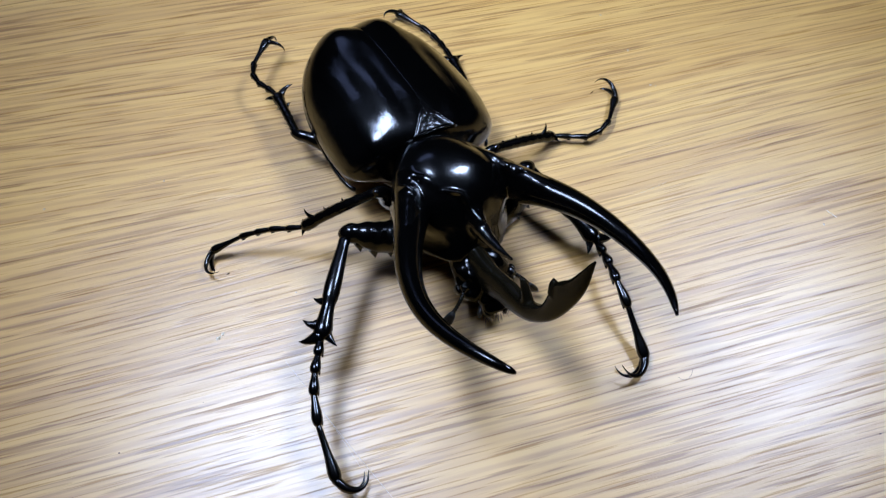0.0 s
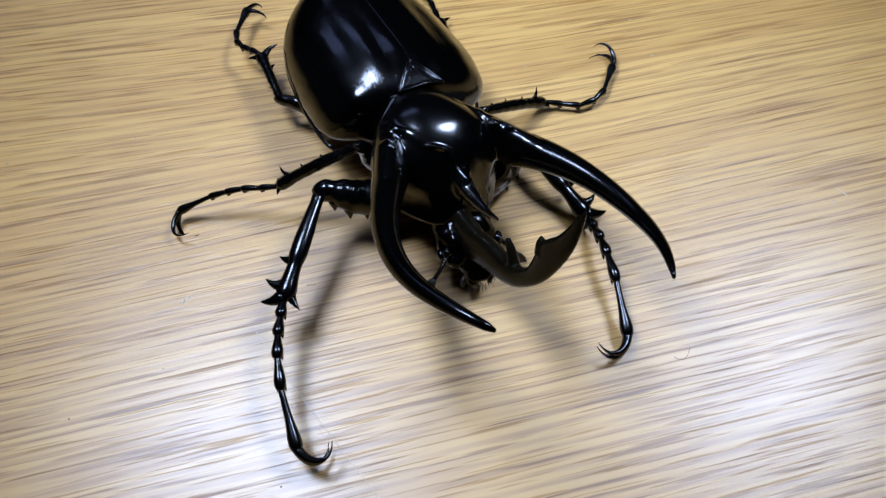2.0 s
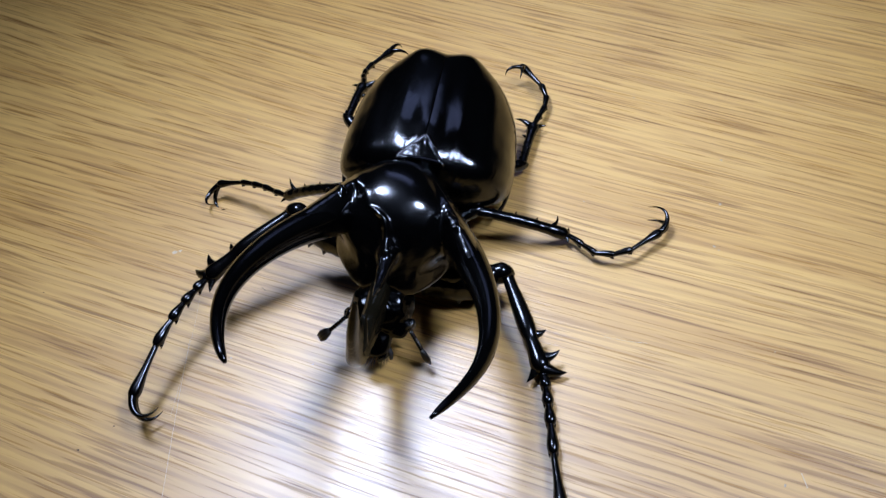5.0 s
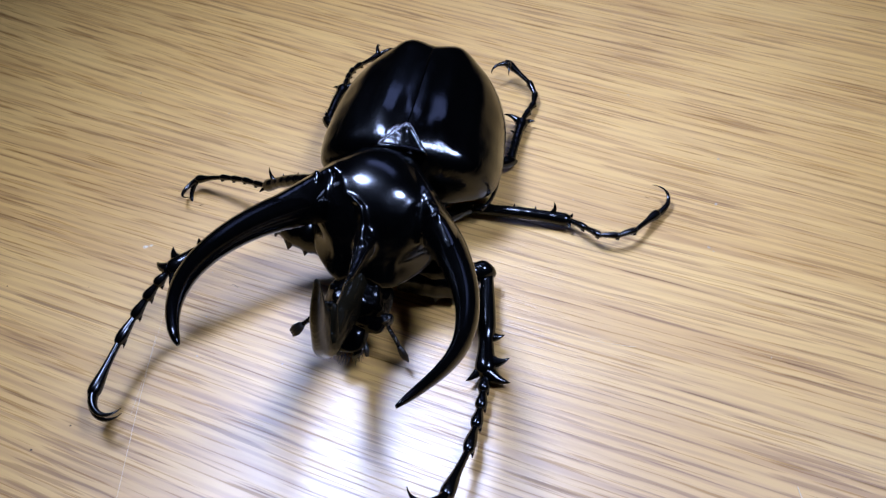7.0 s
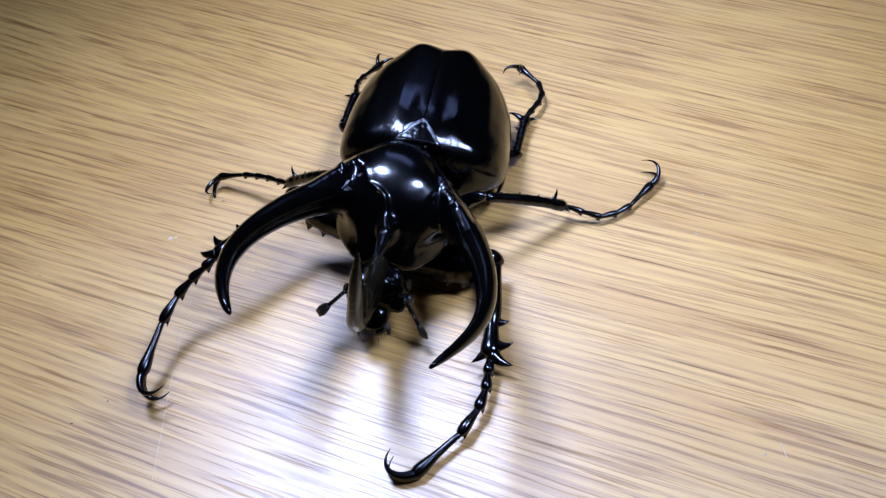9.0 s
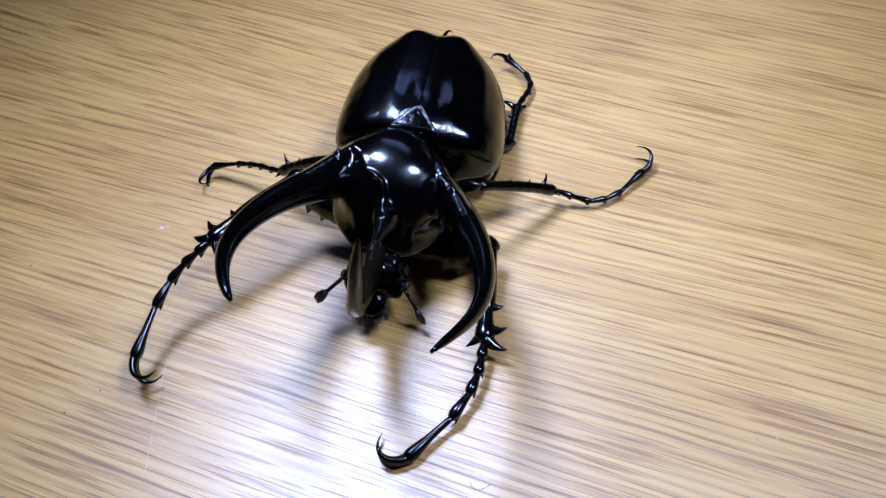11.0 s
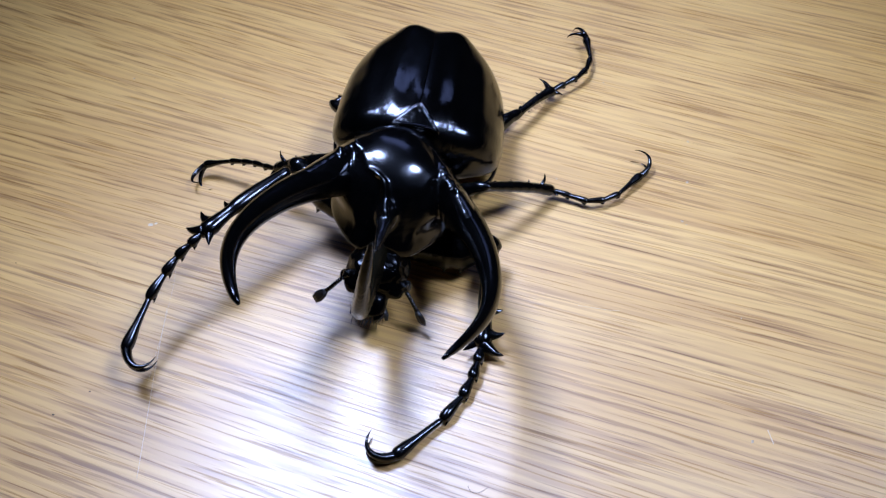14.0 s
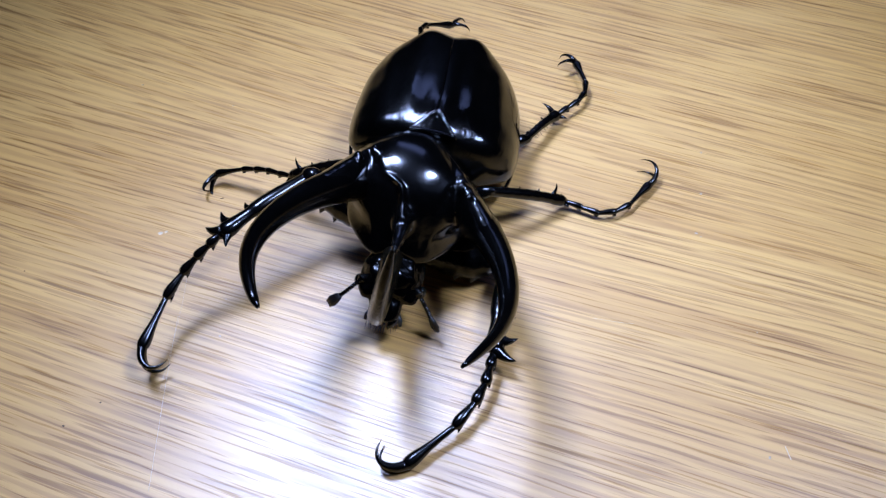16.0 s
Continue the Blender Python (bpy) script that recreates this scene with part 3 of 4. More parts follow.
def lump(centre, radii):
    return ball(centre, radii, 10, 14)


head = part("head", mesh_of("head", *scaled(joined(wrapped(lump((2.6, 0, 9.4), (5.8, 5.8, 4.2)), lump((6.0, 4.0, 8.6), (2.6, 1.6, 1.5)), lump((6.0, -4.0, 8.6), (2.6, 1.6, 1.5))),
                                                   wrapped(lump((5.0, 0, 8.0), (3.5, 3.6, 2.8)), lump((9.8, 1.4, 6.6), (2.0, 1.4, 1.5)), lump((9.8, -1.4, 6.6), (2.0, 1.4, 1.5))))), HEAD), beetle,
            "rough black head bent under the shield")
remeshed(head, 0.00028, 5)
for v in baked(head).vertices:
    p = v.co / MM
    v.co = (p + Vector((p.x - 4, p.y, p.z - 8)).normalized() * (0.5 * noise.noise(p * 0.45) + 0.12 * noise.noise(p * 0.9))) * MM
head.data.polygons.foreach_set("use_smooth", [True] * len(head.data.polygons))
head.data.update()
for side in (1, -1):
    part("eye", mesh_of("eye", *scaled(ball((5.4, side * 5.9, 8.6), (1.1, 0.8, 1.1))), SHELL), beetle, "small shiny black eye")
    part("jaw", mesh_of("jaw", *scaled(tube([(9, side * 1.6, 6.8), (11, side * 2.0, 5.6), (12.2, side * 1.2, 5.2)], [1.1, 0.9, 0.3], 10)), SHELL), beetle)
    palp = tube([(9.0, side * 2.4, 5.6), (10.0, side * 3.1, 4.8), (10.6, side * 3.3, 4.1)], [0.45, 0.5, 0.3], 8)
    part("palp", mesh_of("palp", *scaled(palp), BROWN), beetle)


def mouth_bristles():
    rng = random.Random(5)
    skins = []
    for _ in range(90):
        a = Vector((10.5 + rng.uniform(-2, 1.6), rng.uniform(-2.8, 2.8), 5.2 + rng.uniform(-0.8, 1.0)))
        d = Vector((rng.uniform(0.2, 1.2), rng.uniform(-0.5, 0.5), rng.uniform(-1.2, -0.2))).normalized()
        skins.append(tube([a, a + d * 0.8, a + d * rng.uniform(1.3, 2.2)], [0.06, 0.05, 0.015], 4))
    return mesh_of("mouth_bristles", *scaled(joined(*skins)), BRISTLE)


tagged(part("mouth_bristles", mouth_bristles(), beetle, "brown bristles round the mouth"), kind="stuff")

# upright horn of the head, a blade that curves forward and up
LOW_EDGE = [(2.0, 8.0), (8.3, 8.8), (11.0, 10.4), (15.6, 13.5), (19.0, 16.0), (21.6, 18.9), (24.6, 24.4), (26.4, 31.0), (27.1, 37.5), (26.2, 44.4)]
TOP_EDGE = [(1.0, 15.0), (6.6, 16.0), (9.4, 17.3), (12.2, 18.6), (15.6, 19.6), (18.8, 21.2), (21.0, 24.6), (21.3, 31.4), (23.5, 36.0), (25.7, 44.3)]


def head_horn():
    loops = []
    n = 46
    for i in range(n):
        u = i / (n - 1) * (len(LOW_EDGE) - 1)
        k = list(range(len(LOW_EDGE)))
        lo = Vector((eased(u, k, [p[0] for p in LOW_EDGE]), 0, eased(u, k, [p[1] for p in LOW_EDGE])))
        hi = Vector((eased(u, k, [p[0] for p in TOP_EDGE]), 0, eased(u, k, [p[1] for p in TOP_EDGE])))
        c, half = (lo + hi) / 2, (hi - lo) / 2
        thick = eased(i / (n - 1), [0, 0.25, 0.5, 0.7, 0.9, 1], [2.2, 1.85, 1.6, 1.28, 0.9, 0.38])
        lean = 0.08 * (c.z - 20)
        loop = []
        for j in range(20):
            a = 2 * math.pi * j / 20
            p = c + half * math.cos(a)
            loop.append((p.x, lean + thick * math.copysign(abs(math.sin(a)) ** 0.8, math.sin(a)), p.z))
        loops.append(loop)
    tooth = tube(curve_points([(18.3, 0, 19.0), (17.0, 0, 21.5), (15.6, -0.1, 23.2), (14.5, -0.2, 23.6)], 10), [1.3 - 0.09 * k for k in range(10)], 12)
    step = tube([(22.2, 0.6, 29.5), (21.2, 0.7, 31.0), (20.6, 0.8, 32.0)], [1.3, 0.9, 0.3], 10)
    return joined(rings(loops), tooth, step)


horn_up = part("head_horn", mesh_of("head_horn", *scaled(head_horn()), MATT), beetle, "upright dull brown-black head horn with a tooth")
remeshed(horn_up, 0.0003, 5)


# feelers
def feeler(side):
    if side < 0:
        path = [(5.8, -4.9, 9.8), (7.2, -5.8, 10.4), (8.2, -7.2, 8.4), (8.6, -8.4, 7.1)]
    else:
        path = [(5.8, 4.9, 9.4), (7.4, 6.3, 9.0), (8.0, 7.5, 7.6), (8.6, 8.4, 6.2)]
    pts = curve_points(path, 12)
    fine_path = curve_points(path, 64)
    rad = [0.95 if k < 8 else 0.30 + 0.65 * max(0, (16 - k) / 8) + 0.14 * abs(math.sin(k * math.pi / 6)) for k in range(64)]
    ob = part("feeler", mesh_of("feeler", *scaled(tube(fine_path, rad, 10)), LIMB), beetle, "short black beaded feeler")
    d = (pts[-1] - pts[-3]).normalized()
    s = d.orthogonal().normalized()
    for k in (-1, 0, 1):
        a = pts[-1]
        blade = tube([a, a + d * 1.0 + s * 0.35 * k, a + d * 2.2 + s * 0.55 * k, a + d * 3.2 + s * 0.5 * k], [0.35, 0.5, 0.52, 0.25], 8)
        part("club", mesh_of("club", *scaled(blade), BROWN), ob)


feeler(1)
feeler(-1)

# ---- legs: joints are given in millimetres on the table, and turned into the body's space ----
SIZES = {"fore": (16.0, 20.8, (2.9, 3.3, 3.9, 5.3, 10.2), 1.0), "middle": (14.0, 19.5, (3.6, 3.7, 3.5, 3.6, 7.2), 0.8),
         "hind": (14.5, 13.0, (3.3, 3.1, 3.3, 3.7, 7.4), 0.85)}


def femur_mesh(kind, side):
    """Origin at the knee: a rounded hinge, a waist behind it and the swollen thigh."""
    length, k = SIZES[kind][0], SIZES[kind][3]
    f = [-1.6, -1.25, -0.5, 0.8, 2.2, 4.0, 7.0, 10.5, length]
    r = [0.15, 0.85, 1.55, 1.98, 2.05, 2.25, 2.6, 2.7, 2.2] if kind == "fore" else [0.15, 0.6, 1.1, 1.4, 1.5, 1.75, 2.2, 2.4, 2.0]
    swell = 1.0 if kind != "fore" else 1.3 if side > 0 else 1.2
    r = [q * (swell if x > 3 else 1.0) for x, q in zip(f, r)]
    n = 34
    xs = [-1.6 + (length + 1.6) * (0.35 * i / (n - 1) + 0.65 * (i / (n - 1)) ** 2) for i in range(n)]
    droop = (swell - 1) * (5 if side > 0 else 3)

    def sag(x):
        return droop * table_of(x, [1, 6, length], [0, 1, 0.6])
    skins = [tube([(x, 0.78 * side * sag(x), 0.25 * math.sin(x * 0.6) - 0.62 * sag(x)) for x in xs],
                  [k * eased(x, f, r) * (1 + 0.03 * math.sin(2.3 * x)) for x in xs], 18, 1.1)]
    if kind == "fore":
        for s in (-1, 1):
            skins.append(ball((-0.1 * k, s * 1.15 * k, 0.1), (0.8 * k, 0.5 * k, 0.7 * k), 8, 12))
        for x, size in ((2.4, 1.1), (5.2, 1.2), (8.4, 0.8)):
            d = Vector((0.15, side * 0.78, -0.62))
            a = Vector((x, 0, 0)) + d * (k * eased(x, f, r) + sag(x) - 0.9 * size)
            skins.append(tube([a, a + d * 1.0 * size, a + d * 1.6 * size, a + d * 2.1 * size], [1.3 * size, 0.85 * size, 0.38 * size, 0.06], 8))
    else:
        skins += [ball((x, side * 0.6, 1.9 * k), (0.16, 0.16, 0.22), 4, 6) for x in (4.5, 6.3, 8.2, 9.6)]
    return mesh_of("femur", *scaled(joined(*skins)), LIMB)


def tibia_mesh(kind):
    """Origin at the ankle; the knee lies at -x."""
    length, k = SIZES[kind][1], SIZES[kind][3]
    if kind == "fore":
        f = [0, 0.03, 0.08, 0.2, 0.45, 0.6, 0.68, 0.8, 0.9, 0.96, 1.0]
        r = [0.9, 1.2, 1.15, 1.3, 1.62, 1.6, 1.3, 1.5, 1.85, 1.7, 0.9]
    elif kind == "middle":
        f = [0, 0.04, 0.12, 0.3, 0.55, 0.75, 0.88, 0.95, 1.0]
        r = [0.9, 1.35, 1.25, 1.4, 1.5, 1.45, 1.65, 1.6, 0.85]
    else:
        f = [0, 0.04, 0.12, 0.3, 0.55, 0.75, 0.88, 0.95, 1.0]
        r = [0.8, 1.15, 1.0, 1.05, 1.15, 1.25, 1.55, 1.6, 0.9]
    n = 44
    ripple = 0.0 if kind == "fore" else 0.05
    pts = [(-length * (1 - i / (n - 1)), 0, 0.5 * math.sin(math.pi * i / (n - 1))) for i in range(n)]
    rad = [eased(i / (n - 1), f, r) * (k if kind != "fore" else 1) * (1 + ripple * math.sin(i * 1.9) * math.sin(i * 0.7)) for i in range(n)]
    skins = [tube(pts, rad, 16, 0.8 if kind == "fore" else 0.92)]
    if kind != "fore":
        # rows of small warts that carry the hairs
        rng = random.Random(3 + len(kind))
        for _ in range(26):
            x, a = -length * rng.uniform(0.08, 0.9), rng.uniform(0, 2 * math.pi)
            reach = (1.2 if kind == "middle" else 1.0) * k
            skins.append(ball((x, math.cos(a) * reach, math.sin(a) * reach * 0.92 + 0.4), (0.34, 0.2, 0.2), 4, 6))
    return mesh_of("tibia", *scaled(joined(*skins)), LIMB)


def spine_mesh(length, radius, lean=0.35):
    """A thorn with a wide foot that runs out into the shin."""
    u = [0, 0.12, 0.3, 0.5, 0.7, 0.88, 1.0]
    pts = [(lean * length * q ** 1.4 - 0.1 * radius + 0.22 * length * math.sin(math.pi * q), -radius * 0.75 + (length + radius * 0.75) * q, 0) for q in u]
    return mesh_of("spine", *scaled(tube(pts, [radius * g for g in (1.3, 1.15, 0.92, 0.68, 0.44, 0.21, 0.03)], 12, 0.85)), LIMB)


def joint_mesh(length, k, last, barbs):
    """One piece of the foot: a thin neck that swells into a cup."""
    if last:
        f, r = [0, 0.06, 0.3, 0.55, 0.78, 0.9, 0.97, 1.04], [0.42, 0.55, 0.62, 0.78, 1.12, 1.2, 1.05, 0.55]
    elif barbs < 1:
        f, r = [0, 0.1, 0.3, 0.52, 0.74, 0.9, 1.0, 1.06], [0.66, 0.68, 0.74, 0.84, 0.93, 0.92, 0.78, 0.5]
    else:
        f, r = [0, 0.1, 0.3, 0.52, 0.74, 0.9, 1.0, 1.06], [0.56, 0.6, 0.72, 0.92, 1.05, 0.98, 0.8, 0.5]
    n = 22
    pts = [(length * 1.1 * i / (n - 1), 0, 0.12 * k * math.sin(math.pi * i / (n - 1))) for i in range(n)]
    skins = [tube(pts, [eased(1.06 * i / (n - 1), f, r) * k for i in range(n)], 14, 0.95)]
    if not last:
        for s in (-1, 1):
            skins.append(tube([(length * 0.82, s * 0.5 * k, -0.5 * k), (length * 1.0, s * 0.65 * k, -0.8 * k), (length * (1.0 + 0.1 * barbs), s * 0.7 * k, -(0.85 + 0.25 * barbs) * k)], [0.4 * k, 0.25 * k, 0.04], 6))
    return mesh_of("foot_joint", *scaled(joined(*skins)), LIMB)


def claw_mesh(chord, side, bulge, spread, thick):
    """A hook from the foot's end to its tip, bulging along +z."""
    pts = curve_points([(0, 0, 0), (0.2 * chord, side * 0.8 * spread, 0.62 * bulge), (0.85 * chord, side * 2.1 * spread, 0.75 * bulge), (chord, side * 1.8 * spread, 0.05 * bulge)], 18)
    return mesh_of("claw", *scaled(tube(pts, [thick * (1 - 0.95 * (k / 17) ** 1.15) for k in range(18)], 10)), LIMB)


def aimed(origin, ahead, upward):
    """A pose at origin whose x axis points ahead and whose z axis leans to upward."""
    x = Vector(ahead).normalized()
    z = Vector(upward) - x * x.dot(Vector(upward))
    z = z.normalized() if z.length > 1e-6 else x.orthogonal().normalized()
    y = z.cross(x)
    m = Matrix((x, y, z)).transposed().to_4x4()
    m.translation = Vector(origin)
    return m


def bristle_mesh(kind):
    """Short stiff hairs along the shin."""
    rng = random.Random(len(kind))
    length, skins = SIZES[kind][1], []
    for k in range(34):
        x = -length * rng.uniform(0.04, 0.85)
        a = rng.uniform(-2.6, 0.6)
        d = Vector((rng.uniform(0.3, 0.9), math.cos(a), math.sin(a))).normalized()
        foot = Vector((x, math.cos(a), math.sin(a))) * 0.8
        foot.x = x
        skins.append(tube([foot, foot + d * 0.5, foot + d * rng.uniform(0.8, 1.3)], [0.07, 0.05, 0.015], 4))
    return mesh_of("bristles", *scaled(joined(*skins)), BRISTLE)


HAIRS = {kind: bristle_mesh(kind) for kind in ("hind",)}
PIECES = {}
for kind in SIZES:
    feet = [joint_mesh(n, SIZES[kind][3] * (1.0 if kind == "fore" else 0.98 if i == 4 else 0.92), i == 4, 1.0 if kind == "fore" else 0.2) for i, n in enumerate(SIZES[kind][2])]
    shin = tibia_mesh(kind)
    for side in (1, -1):
        PIECES[kind, side] = femur_mesh(kind, side), shin, feet
SIDE_TOOTH, UPPER_TOOTH, END_TOOTH, INNER_TOOTH = spine_mesh(2.2, 1.05, 0.1), spine_mesh(3.0, 1.2, 0.05), spine_mesh(3.0, 1.2, 0.6), spine_mesh(2.2, 0.9, 1.1)
SPUR, SHORT_SPUR, THIN_SPINE, TINY_SPINE = spine_mesh(3.4, 0.75, 0.2), spine_mesh(1.8, 0.6, 0.4), spine_mesh(2.6, 0.5, 0.15), spine_mesh(1.0, 0.4)
HOOKS = {kind: [claw_mesh(4.1, s, 2.4, 1.25, 0.62) if kind == "hind" else claw_mesh(5.6, s, 5.6, 1.0, 0.92 if kind == "fore" else 0.64) for s in (1, -1)] for kind in SIZES}


class Leg:
    """A leg's meshes, and its rows of joints over the clip."""

    def __init__(self, kind, side, hip):
        self.kind, self.side, self.hip, self.rows = kind, side, Vector(hip), []
        upper, lower, joints = PIECES[kind, side]
        self.femur = part("femur", upper, beetle)
        self.tibia = part("tibia", lower, beetle)
        length = SIZES[kind][1]
        if kind == "fore":
            marks = ((-0.37 * length, 1, 0.1, SIDE_TOOTH), (-0.14 * length, 1, 0.2, UPPER_TOOTH), (-0.03 * length, 1, -0.1, END_TOOTH), (-0.07 * length, -1, 0, INNER_TOOTH))
        elif kind == "middle":
            marks = ((-0.2 * length, 0.45, 1.1, THIN_SPINE), (-0.38 * length, 0.6, 0.8, TINY_SPINE), (-0.6 * length, 0.8, 0.5, TINY_SPINE), (-0.02 * length, 1, 0, TINY_SPINE), (-0.02 * length, -1, 0, TINY_SPINE))
        else:
            marks = ((-0.06 * length, 1, 0.35, SPUR), (-0.35 * length, 1, 0.3, TINY_SPINE), (-0.05 * length, -1, 0, SHORT_SPUR))
        for x, out, up, me in marks:
            spine = part("spine", me, self.tibia)
            a = math.atan2(up, out * side)
            seat = 1.15 if kind == "fore" and x > -0.2 * length else 1.0
            spine.matrix_local = pose(x * MM, math.cos(a) * seat * MM, math.sin(a) * seat * MM, math.degrees(a) - 90, 0, 0) @ pose(0, 0, 0, 90, 0, 0)
        if kind in HAIRS:
            tagged(part("bristles", HAIRS[kind], self.tibia), kind="stuff")
        self.joints = [part("foot_joint", me, beetle) for me in joints]
        self.toe = part("toe", mesh_of("toe", *scaled(ball((0, 0, 0), (0.75, 0.7, 0.7), 8, 12)), LIMB), beetle)
        for me in HOOKS[kind]:
            part("claw", me, self.toe, "sharp curved black claw")

    def step(self, t, knee, ankle, mid, end, tip):
        pts = [Vector(p) for p in (knee, ankle, mid, end, tip)]
        pts[3].z, pts[4].z = max(pts[3].z, 1.3), max(pts[4].z, 2.0)
        self.rows.append((t, pts))

    def poses(self, t, pts):
        knee, ankle, mid, end, tip = pts
        hip = (root_pose(t) @ (self.hip * MM)) / MM
        up = Vector((0, 0, 1))
        out = [aimed(knee * MM, hip - knee, up), aimed(ankle * MM, ankle - knee, up)]
        # foot: a smooth bow through ankle, middle and end
        lens = SIZES[self.kind][2]
        total = sum(lens)
        bend = {0: (ankle - knee).normalized(), 1: (end - ankle).normalized(), 2: (end - mid).normalized()}
        toward = (tip - end).normalized()
        bend[2] = (bend[2] * 1.4 - bend[1] * 0.5 + toward * 0.15).normalized()
        bend[0] = (bend[0] * 0.4 + (mid - ankle).normalized()).normalized()

        def bow(a, b, ta, tb, u):
            h = (b - a).length
            return (a * (2 * u ** 3 - 3 * u * u + 1) + ta * h * (u ** 3 - 2 * u * u + u) + b * (-2 * u ** 3 + 3 * u * u) + tb * h * (u ** 3 - u * u))
        line = [bow(ankle, mid, bend[0], bend[1], k / 24) for k in range(24)] + [bow(mid, end, bend[1], bend[2], k / 36) for k in range(37)]
        run = [0.0]
        for p, q in zip(line, line[1:]):
            run.append(run[-1] + (q - p).length)
        knots, part_sum = [ankle], 0.0
        for n in lens:
            part_sum += n
            at = run[-1] * part_sum / total
            knots.append(Vector([float(np.interp(at, run, [p[c] for p in line])) for c in range(3)]))
        for i in range(5):
            out.append(aimed(knots[i] * MM, knots[i + 1] - knots[i], up))
        # the hind foot lies rolled over, so that both claws show
        roll = Vector((0, 0, 4 if self.kind == "hind" else 0))
        out.append(aimed(end * MM, tip - end, (end - knots[4]).normalized() + roll))
        return out

    def key(self):
        things = [self.femur, self.tibia, *self.joints, self.toe]
        times = [r[0] for r in self.rows]
        keyed = list(self.rows)
        if times[-1] < 16.0:
            keyed.append((16.0, self.rows[-1][1]))
        # rows between the known ones keep shin and thigh joined at the knee
        dense = [keyed[0]]
        for (t0, p0), (t1, p1) in zip(keyed, keyed[1:]):
            n = max(1, round((t1 - t0) / 0.3)) if sum((b - a).length for a, b in zip(p0, p1)) > 4 else 1
            for k in range(1, n + 1):
                u = k / n
                pts = [a.lerp(b, u) for a, b in zip(p0, p1)]
                shin = (p0[0] - p0[1]).length * (1 - u) + (p1[0] - p1[1]).length * u
                pts[0] = pts[1] + (pts[0] - pts[1]).normalized() * shin
                dense.append((t0 + (t1 - t0) * u, pts))
        made = [(t, root_pose(t).inverted(), self.poses(t, pts)) for t, pts in dense]
        for k, thing in enumerate(things):
            walk(thing, [(t, inv @ ms[k]) for t, inv, ms in made])


# hip pieces under the body, from which the thighs come out
for x, y, z, a, b, c in ((-9.0, 10.5, 9.0, 4.6, 5.6, 4.0), (-11.5, -8.2, 8.0, 4.6, 4.2, 3.8)):
    part("hip", mesh_of("hip", *scaled(ball((x, y, z), (a, b, c))), LIMB), beetle)

left_fore = Leg("fore", 1, (-7.2, 6.8, 7.2))
left_fore.step(0, (14.2, 99.9, 9.0), (26.8, 83.7, 5.1), (29.3, 74.2, 6.8), (33.4, 59.8, 1.8), (26.6, 57.9, 2.8))
left_fore.step(1.5, (13.5, 101.6, 5.0), (26.2, 85.2, 1.9), (28.9, 75.7, 4.0), (31.8, 60.5, 1.0), (26.0, 58.3, 0.9))
left_fore.step(2.5, (15.0, 98.7, 9.1), (26.9, 82.6, 3.6), (29.0, 73.2, 6.3), (30.8, 58.1, 4.1), (25.2, 57.7, 1.8))
left_fore.step(3.5, (15.1, 98.1, 9.4), (26.6, 81.4, 4.4), (30.0, 73.1, 8.6), (31.7, 58.5, 3.9), (25.3, 56.7, 3.3))
left_fore.step(3.8, (14.0, 100.4, 9.6), (24.0, 83.9, 1.9), (28.8, 75.2, 1.2), (31.4, 60.1, 1.0), (24.8, 56.0, 1.1))
left_fore.step(4, (12.7, 102.5, 4.5), (27.3, 87.7, 5.5), (32.7, 79.3, 6.5), (39.6, 66.5, 1.3), (38.3, 60.6, 1.3))
left_fore.step(4.1, (11.6, 103.7, 6.4), (30.3, 94.7, 7.2), (38.8, 89.8, 4.6), (50.6, 80.5, 1.3), (52.7, 75.0, 2.5))
left_fore.step(4.3, (14.5, 97.3, 11.7), (34.6, 92.2, 10.9), (42.7, 90.0, 5.5), (55.9, 82.8, 2.3), (55.7, 76.9, 1.2))
left_fore.step(4.5, (14.5, 101.7, 8.6), (34.3, 96.8, 12.6), (43.9, 94.0, 12.8), (59.0, 91.1, 4.8), (58.8, 85.1, 4.5))
left_fore.step(4.6, (14.9, 98.4, 9.8), (33.9, 89.8, 10.5), (43.7, 87.7, 7.4), (55.6, 78.9, 1.8), (55.7, 72.9, 1.5))
left_fore.step(4.7, (16.6, 97.0, 5.4), (33.3, 84.8, 1.9), (39.9, 77.2, 1.7), (49.9, 65.4, 1.0), (53.6, 70.2, 1.0))
left_fore.step(6.8, (15.8, 97.8, 6.1), (26.9, 80.7, 2.2), (31.6, 71.9, 3.3), (37.3, 58.4, 7.8), (45.9, 60.5, 2.3))
left_fore.step(7, (15.7, 97.6, 4.3), (27.0, 80.6, 1.9), (31.4, 71.8, 2.7), (36.4, 58.2, 7.7), (28.5, 53.1, 7.6))
left_fore.step(9, (17.6, 95.6, 6.4), (28.0, 77.7, 3.6), (31.8, 68.4, 3.0), (29.3, 53.3, 1.0), (23.5, 54.4, 1.9))
left_fore.step(12.5, (18.1, 96.5, 6.4), (27.9, 78.2, 3.8), (30.8, 68.5, 2.8), (28.4, 53.3, 1.0), (22.7, 54.2, 2.8))
left_fore.step(14.5, (19.1, 97.2, 6.6), (27.8, 78.6, 1.9), (30.0, 68.7, 1.2), (26.4, 53.5, 1.0), (20.3, 54.8, 2.1))
left_fore.step(16, (18.4, 97.4, 5.5), (27.4, 78.6, 4.3), (29.9, 68.8, 3.7), (25.9, 53.9, 1.0), (19.9, 55.2, 2.3))
right_fore = Leg("fore", -1, (-9.5, -6.5, 8))
